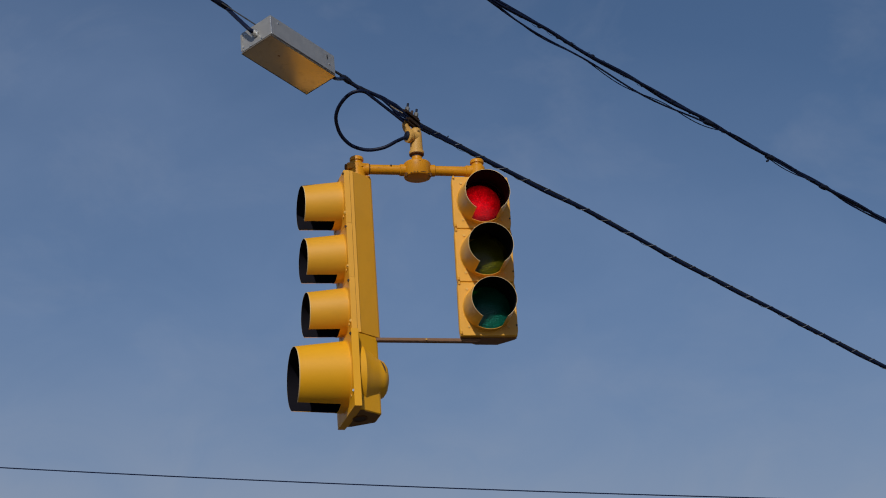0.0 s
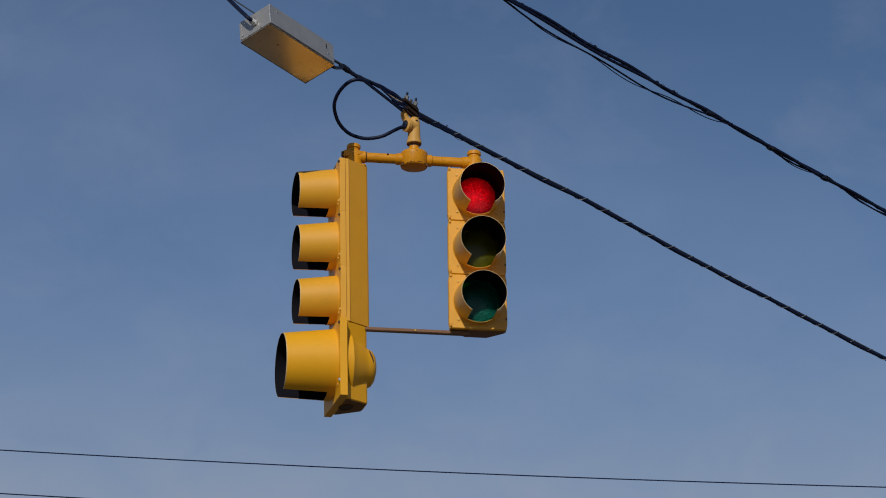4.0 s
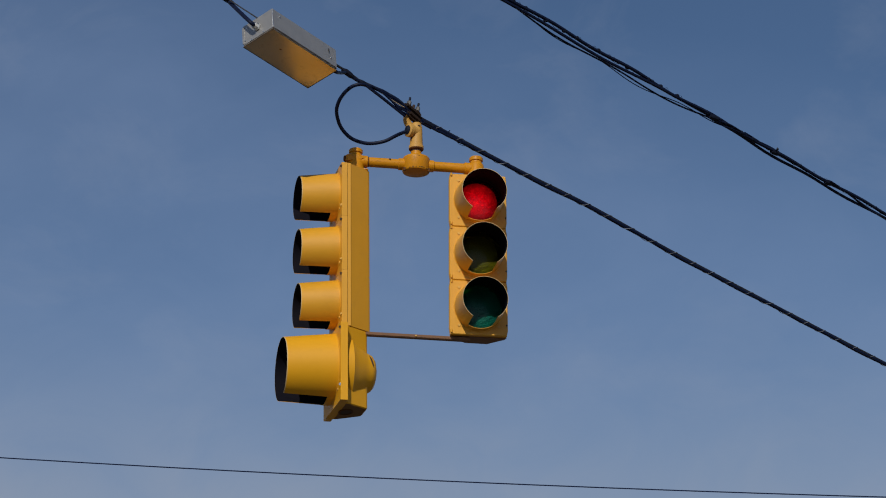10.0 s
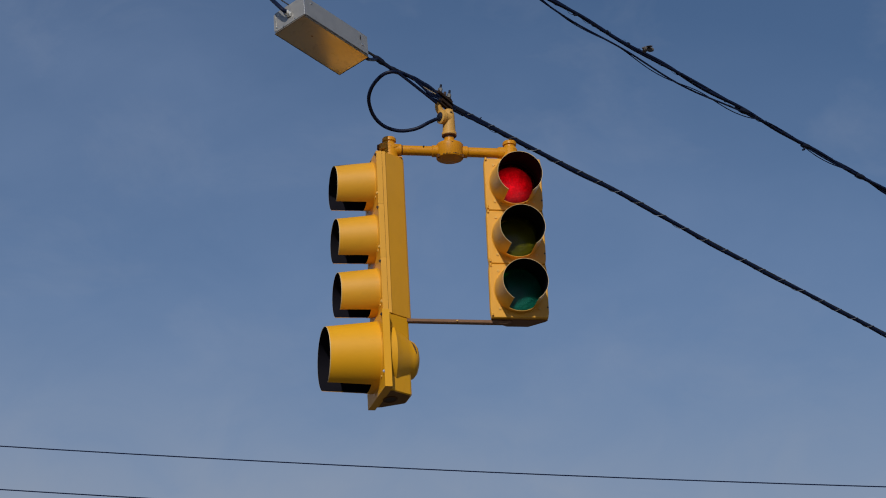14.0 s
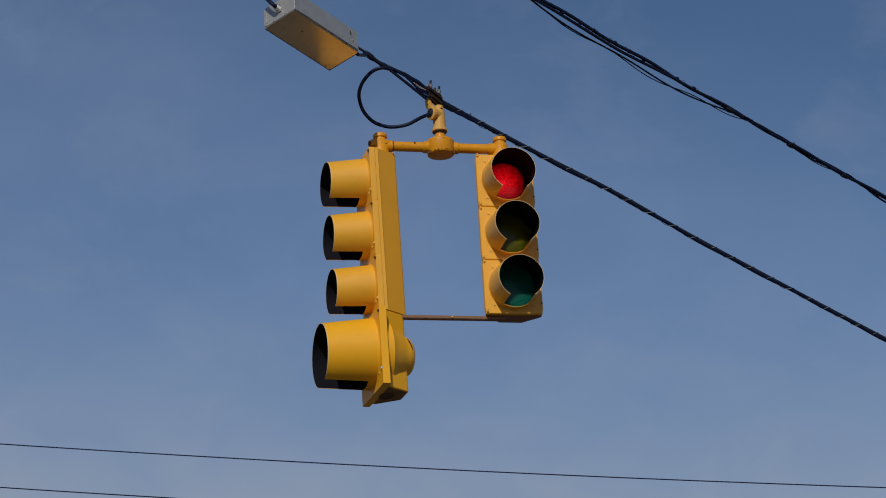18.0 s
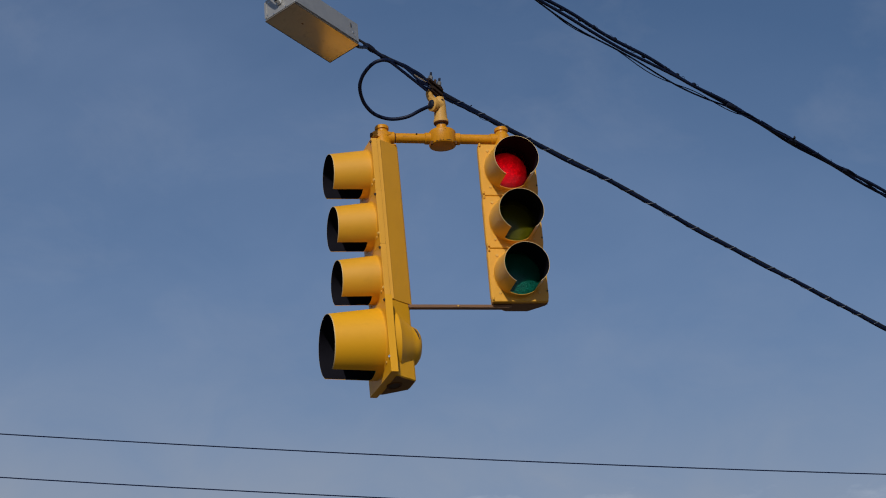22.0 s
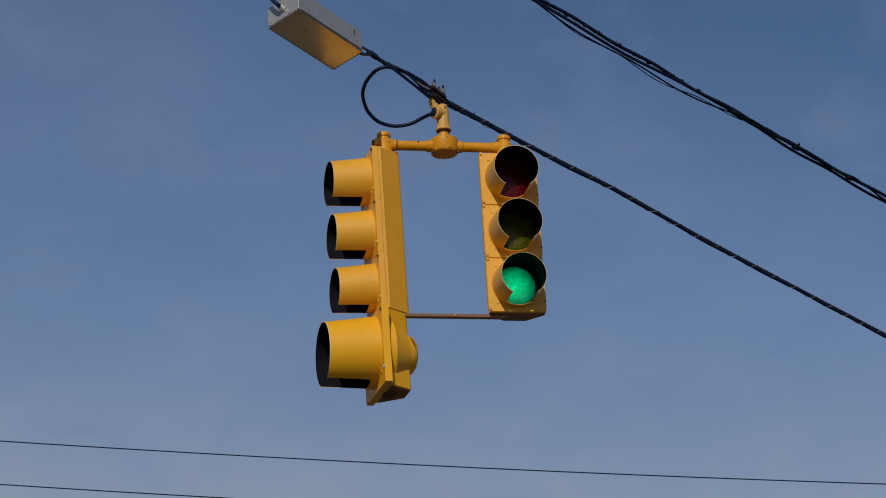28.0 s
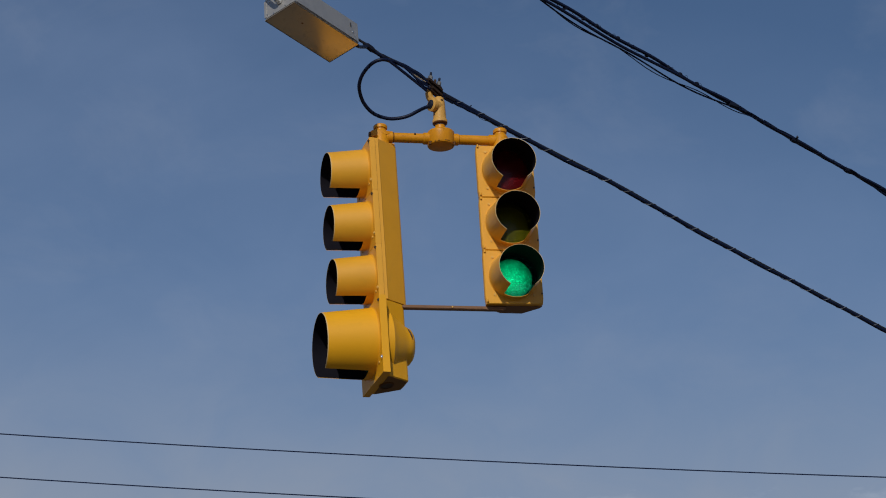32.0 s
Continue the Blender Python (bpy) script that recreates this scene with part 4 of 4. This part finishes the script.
# ---- movement ----
# seconds, shift of the clamp in metres, tilt of the signal in degrees
SIGNAL_ROWS = [
    (0, -0.0003, 0.0001, -0.0004, -0.01, 0.28, 9.51), (0.5, -0.0133, 0.0106, -0.0219, 1.26, 1.53, 8.96),
    (1, -0.0108, 0.0066, -0.0138, 1.88, 1.98, 8.50), (1.5, 0.0047, 0.0001, 0.0001, -0.08, 0.66, 8.94),
    (2, 0.0132, -0.0114, 0.0128, -1.22, -1.86, 9.50), (2.5, 0.0038, -0.0096, 0.0126, -0.72, -1.39, 10.32),
    (3, -0.0061, -0.0011, 0.0008, 1.05, 1.87, 9.41), (3.5, -0.0156, 0.0136, -0.0212, 1.09, 2.35, 9.46),
    (5.5, 0.0124, -0.0076, 0.0045, 0.47, 0.32, 9.07), (6, 0.0040, -0.0060, 0.0080, -0.19, -0.25, 9.50),
    (6.5, -0.0046, 0.0063, -0.0083, -0.85, 0.28, 9.53), (7, -0.0123, 0.0086, -0.0102, 0.75, -0.04, 9.44),
    (7.5, -0.0164, 0.0032, -0.0082, 1.82, 0.33, 8.38), (8, -0.0085, -0.0100, 0.0146, -0.17, 0.74, 9.47),
    (8.5, 0.0186, -0.0139, 0.0162, -1.44, -1.60, 10.82), (9, 0.0067, -0.0083, 0.0002, -0.55, -2.67, 10.17),
    (9.5, -0.0149, 0.0009, 0.0051, 0.43, 0.85, 11.49), (10, -0.0179, 0.0030, -0.0040, 1.42, 2.50, 9.97),
    (10.5, -0.0095, 0.0081, -0.0129, 0.76, 0.14, 9.35), (11, 0.0078, -0.0060, 0.0084, -0.27, -0.56, 9.63),
    (11.5, 0.0065, -0.0050, 0.0095, -0.36, -0.13, 9.63), (12, 0.0051, -0.0088, 0.0040, 0.49, 0.81, 9.27),
    (12.5, 0.0056, -0.0018, 0.0026, 0.27, 0.77, 9.33), (13, -0.0009, 0.0010, -0.0011, -0.26, -0.15, 9.90),
    (13.5, -0.0103, 0.0005, -0.0036, 0.33, -0.09, 9.74), (14, -0.0080, -0.0054, 0.0092, 0.11, 0.43, 9.68),
    (14.5, 0.0177, -0.0054, -0.0036, -0.11, -1.19, 10.11), (16.5, -0.0009, 0.0039, -0.0080, 1.37, 0.79, 11.45),
    (17, -0.0060, -0.0056, 0.0067, -0.35, -0.78, 10.97), (17.5, 0.0089, -0.0054, -0.0011, -1.22, -1.78, 11.75),
    (18, 0.0065, -0.0121, 0.0178, 0.16, -0.85, 11.87), (18.5, 0.0010, -0.0065, 0.0023, 0.15, -0.59, 10.78),
    (19, 0.0037, -0.0041, 0.0031, -0.96, -1.57, 11.12), (19.5, -0.0001, -0.0062, 0.0144, -1.81, -2.00, 12.60),
    (20, -0.0105, 0.0011, -0.0023, 0.26, -1.09, 12.42), (20.5, -0.0141, 0.0024, -0.0102, 0.76, 0.65, 10.93),
    (21, -0.0014, -0.0098, 0.0196, -0.46, -0.54, 11.48), (21.5, 0.0157, -0.0118, 0.0094, -0.83, -2.62, 11.69),
    (22, 0.0111, -0.0055, 0.0048, -1.57, -1.57, 12.19), (22.5, 0.0044, -0.0023, 0.0055, 0.64, 1.06, 11.70),
    (23, -0.0169, 0.0056, -0.0091, 1.16, 0.76, 11.11), (23.5, -0.0100, 0.0055, -0.0080, 0.74, 1.32, 10.76),
    (24, -0.0019, 0.0025, 0.0013, 0.19, 0.32, 10.92), (24.5, 0.0075, -0.0069, 0.0071, -0.57, -1.40, 10.51),
    (25, 0.0085, -0.0115, 0.0237, 0.06, -0.55, 10.33), (25.5, -0.0108, -0.0023, -0.0065, -0.44, 0.35, 10.60),
    (27.5, -0.0060, -0.0049, -0.0014, 0.15, 0.55, 10.72), (28, 0.0045, -0.0081, 0.0098, -0.37, -0.60, 10.81),
    (28.5, 0.0092, -0.0042, -0.0004, -0.10, -0.42, 10.83), (29, -0.0017, -0.0037, 0.0117, -0.65, 0.36, 11.29),
    (29.5, -0.0067, 0.0025, -0.0033, -0.01, 0.58, 11.29), (30, -0.0125, 0.0010, -0.0100, 0.67, 0.79, 11.30),
    (30.5, -0.0071, -0.0017, 0.0024, 0.24, 1.07, 11.32), (31, 0.0110, -0.0060, 0.0141, -0.14, 0.38, 11.04),
    (31.5, 0.0059, -0.0042, -0.0040, -1.72, -1.10, 11.90), (32, -0.0038, -0.0076, 0.0117, -0.89, -0.62, 12.02),
]
# seconds, rise of the second span
BUNDLE_ROWS = [
    (0, 0.000), (0.5, -0.040), (1, -0.036), (1.5, -0.048), (2, -0.033), (2.5, -0.052), (3, -0.054), (3.5, -0.030),
    (5.5, -0.053), (6, -0.036), (6.5, -0.041), (7, -0.006), (7.5, -0.006), (8, -0.029), (8.5, -0.060), (9, -0.057),
    (9.5, -0.030), (10, 0.001), (10.5, -0.015), (11, -0.044), (11.5, -0.041), (12, -0.036), (12.5, -0.019), (13, -0.009),
    (13.5, -0.020), (14, -0.022), (14.5, -0.033), (16.5, -0.052), (17, -0.030), (17.5, -0.021), (18, -0.015), (18.5, -0.031),
    (19, -0.040), (19.5, -0.040), (20, -0.027), (20.5, -0.028), (21, -0.010), (21.5, -0.069), (22, -0.069), (22.5, -0.052),
    (23, -0.017), (23.5, -0.013), (24, -0.040), (24.5, -0.047), (25, -0.051), (25.5, -0.052), (27.5, -0.052), (28, -0.050),
    (28.5, -0.048), (29, -0.039), (29.5, -0.041), (30, -0.036), (30.5, -0.024), (31, -0.017), (31.5, -0.052), (32, -0.050),
]


def motions():
    shift = lambda r: Matrix.Translation(PIVOT + Vector(r[1:4]))
    walk(signal, [(r[0], shift(r) @ pose(0, 0, 0, *r[4:7])) for r in SIGNAL_ROWS])
    walk(span_cable, [(r[0], shift(r)) for r in SIGNAL_ROWS])
    # the loop hangs on the hanger at one end, and sways with it
    walk(drip_loop, [(r[0], shift(r) @ pose(-0.0012 * r[5], 0, 0, 0, 0.35 * r[5])) for r in SIGNAL_ROWS])
    walk(junction_box, [(r[0], Matrix.Translation(Vector(r[1:4])) @ pose(*BOX_CENTRE, *BOX_TURN)) for r in SIGNAL_ROWS])
    walk(bundle, [(t, Matrix.Translation(BUNDLE + Vector((0, 0, rise)))) for t, rise in BUNDLE_ROWS])
    # turning the added boards imitates the lamps switching from red to green
    for name, first, last in (("red", 0, 180), ("green", 180, 360)):
        board = LAMPS[name]
        at = board.location.copy()
        walk(board, [(t, pose(*at, 0, 0, first + (last - first) * u)) for t, u in ((0, 0), (22.60, 0), (22.6333, 0.4), (22.6667, 0.8), (22.70, 1), (32, 1))])
    # the slack pair swings about the main cables in the wind
    axis = bundle_axis
    swing = ((0, 0), (1, 24), (2, 3), (3, 40), (3.5, 30), (5.5, 24), (6, 0), (7, 42), (8, 16), (9, 48), (10, 46), (11, 2), (12, 44), (13, 18), (14, 2), (14.5, 32), (16.5, 40), (17, 3), (18, 34), (19, 0), (20, 46), (21, 6), (22, 42), (23, 24), (24, 38), (25, 45), (27.5, 44), (28, 42), (29, 40), (30, 30), (31, 38), (32, 42))
    for cable in slack:
        walk(cable, [(t, Matrix.Rotation(radians(1.6 * a), 4, axis)) for t, a in swing])
    about = lambda p, a: Matrix.Translation(p) @ Matrix.Rotation(radians(a), 4, axis) @ Matrix.Translation(-p)
    for cable in flip:
        walk(cable, [(t, about(bundle_line(0.78), 3.0 * min(45, a))) for t, a in swing])
    for cable in trail:
        walk(cable, [(t, Matrix.Rotation(radians(1.9 * min(45, a)), 4, axis)) for t, a in swing])
    # past the joint the tied main sags clear in the stronger gusts
    sag = ((0, 0), (6, 0), (7, 0.4), (8, 0), (9, 0.2), (10, 0.7), (11, 0), (12, 0.5), (13, 0), (19, 0), (20, 1), (21, 0), (22, 0.4), (23, 0), (24, 0.4), (25, 0.2), (27.5, 0.5), (28, 0.7), (29, 0.8), (30, 0.1), (32, 0.1))
    walk(tied_main[0], [(t, Matrix.Rotation(radians(-85 * u), 4, axis)) for t, u in sag])
    # the loose main lifts towards the tied one as the bundle turns
    side = ALONG.cross(Vector((0, 0, 1))).normalized()
    lift = lambda a: Matrix.Translation((0, 0, 0.012 * (1 - min(1, a / 42)))) @ Matrix.Rotation(radians(-1.05 * (1 - min(1, a / 42))), 4, side)
    walk(loose_main[0], [(t, lift(a)) for t, a in swing])
    walk(tie_tail[0], [(t, about(bundle_line(0.555), -2.0 * min(42, a))) for t, a in swing])
    # each insect rests on the ground, crosses the view once and lands again
    walk(fly, [(0, pose(2.2, 2.5, 0.005)), (5.9, pose(2.2, 2.5, 0.005)), (6.7, pose(0.15, 3.92, 2.52)), (6.9, pose(-0.134, 3.870, 2.687)), (7.0, pose(-0.272, 3.841, 2.763)), (7.1, pose(-0.410, 3.824, 2.806)),
               (7.2, pose(-0.535, 3.814, 2.836)), (7.3, pose(-0.686, 3.805, 2.859)), (7.6, pose(-1.15, 3.78, 2.90)), (9.0, pose(-2.8, 3.6, 0.005)), (32, pose(-2.8, 3.6, 0.005))])
    walk(wasp, [(0, pose(2.8, 3.2, 0.008)), (13.0, pose(2.8, 3.2, 0.008)), (13.9, pose(0.534, 2.666, 3.046, 0, 0, 25)), (14.0, pose(0.235, 2.710, 2.920, 0, 0, 25)), (14.1, pose(-0.063, 2.757, 2.785, 0, 0, 25)), (14.2, pose(-0.213, 2.856, 2.524, 0, 0, 25)), (14.3, pose(-0.312, 2.941, 2.298, 0, 0, 25)), (15.0, pose(-0.9, 2.4, 0.008)), (32, pose(-0.9, 2.4, 0.008))])


motions()
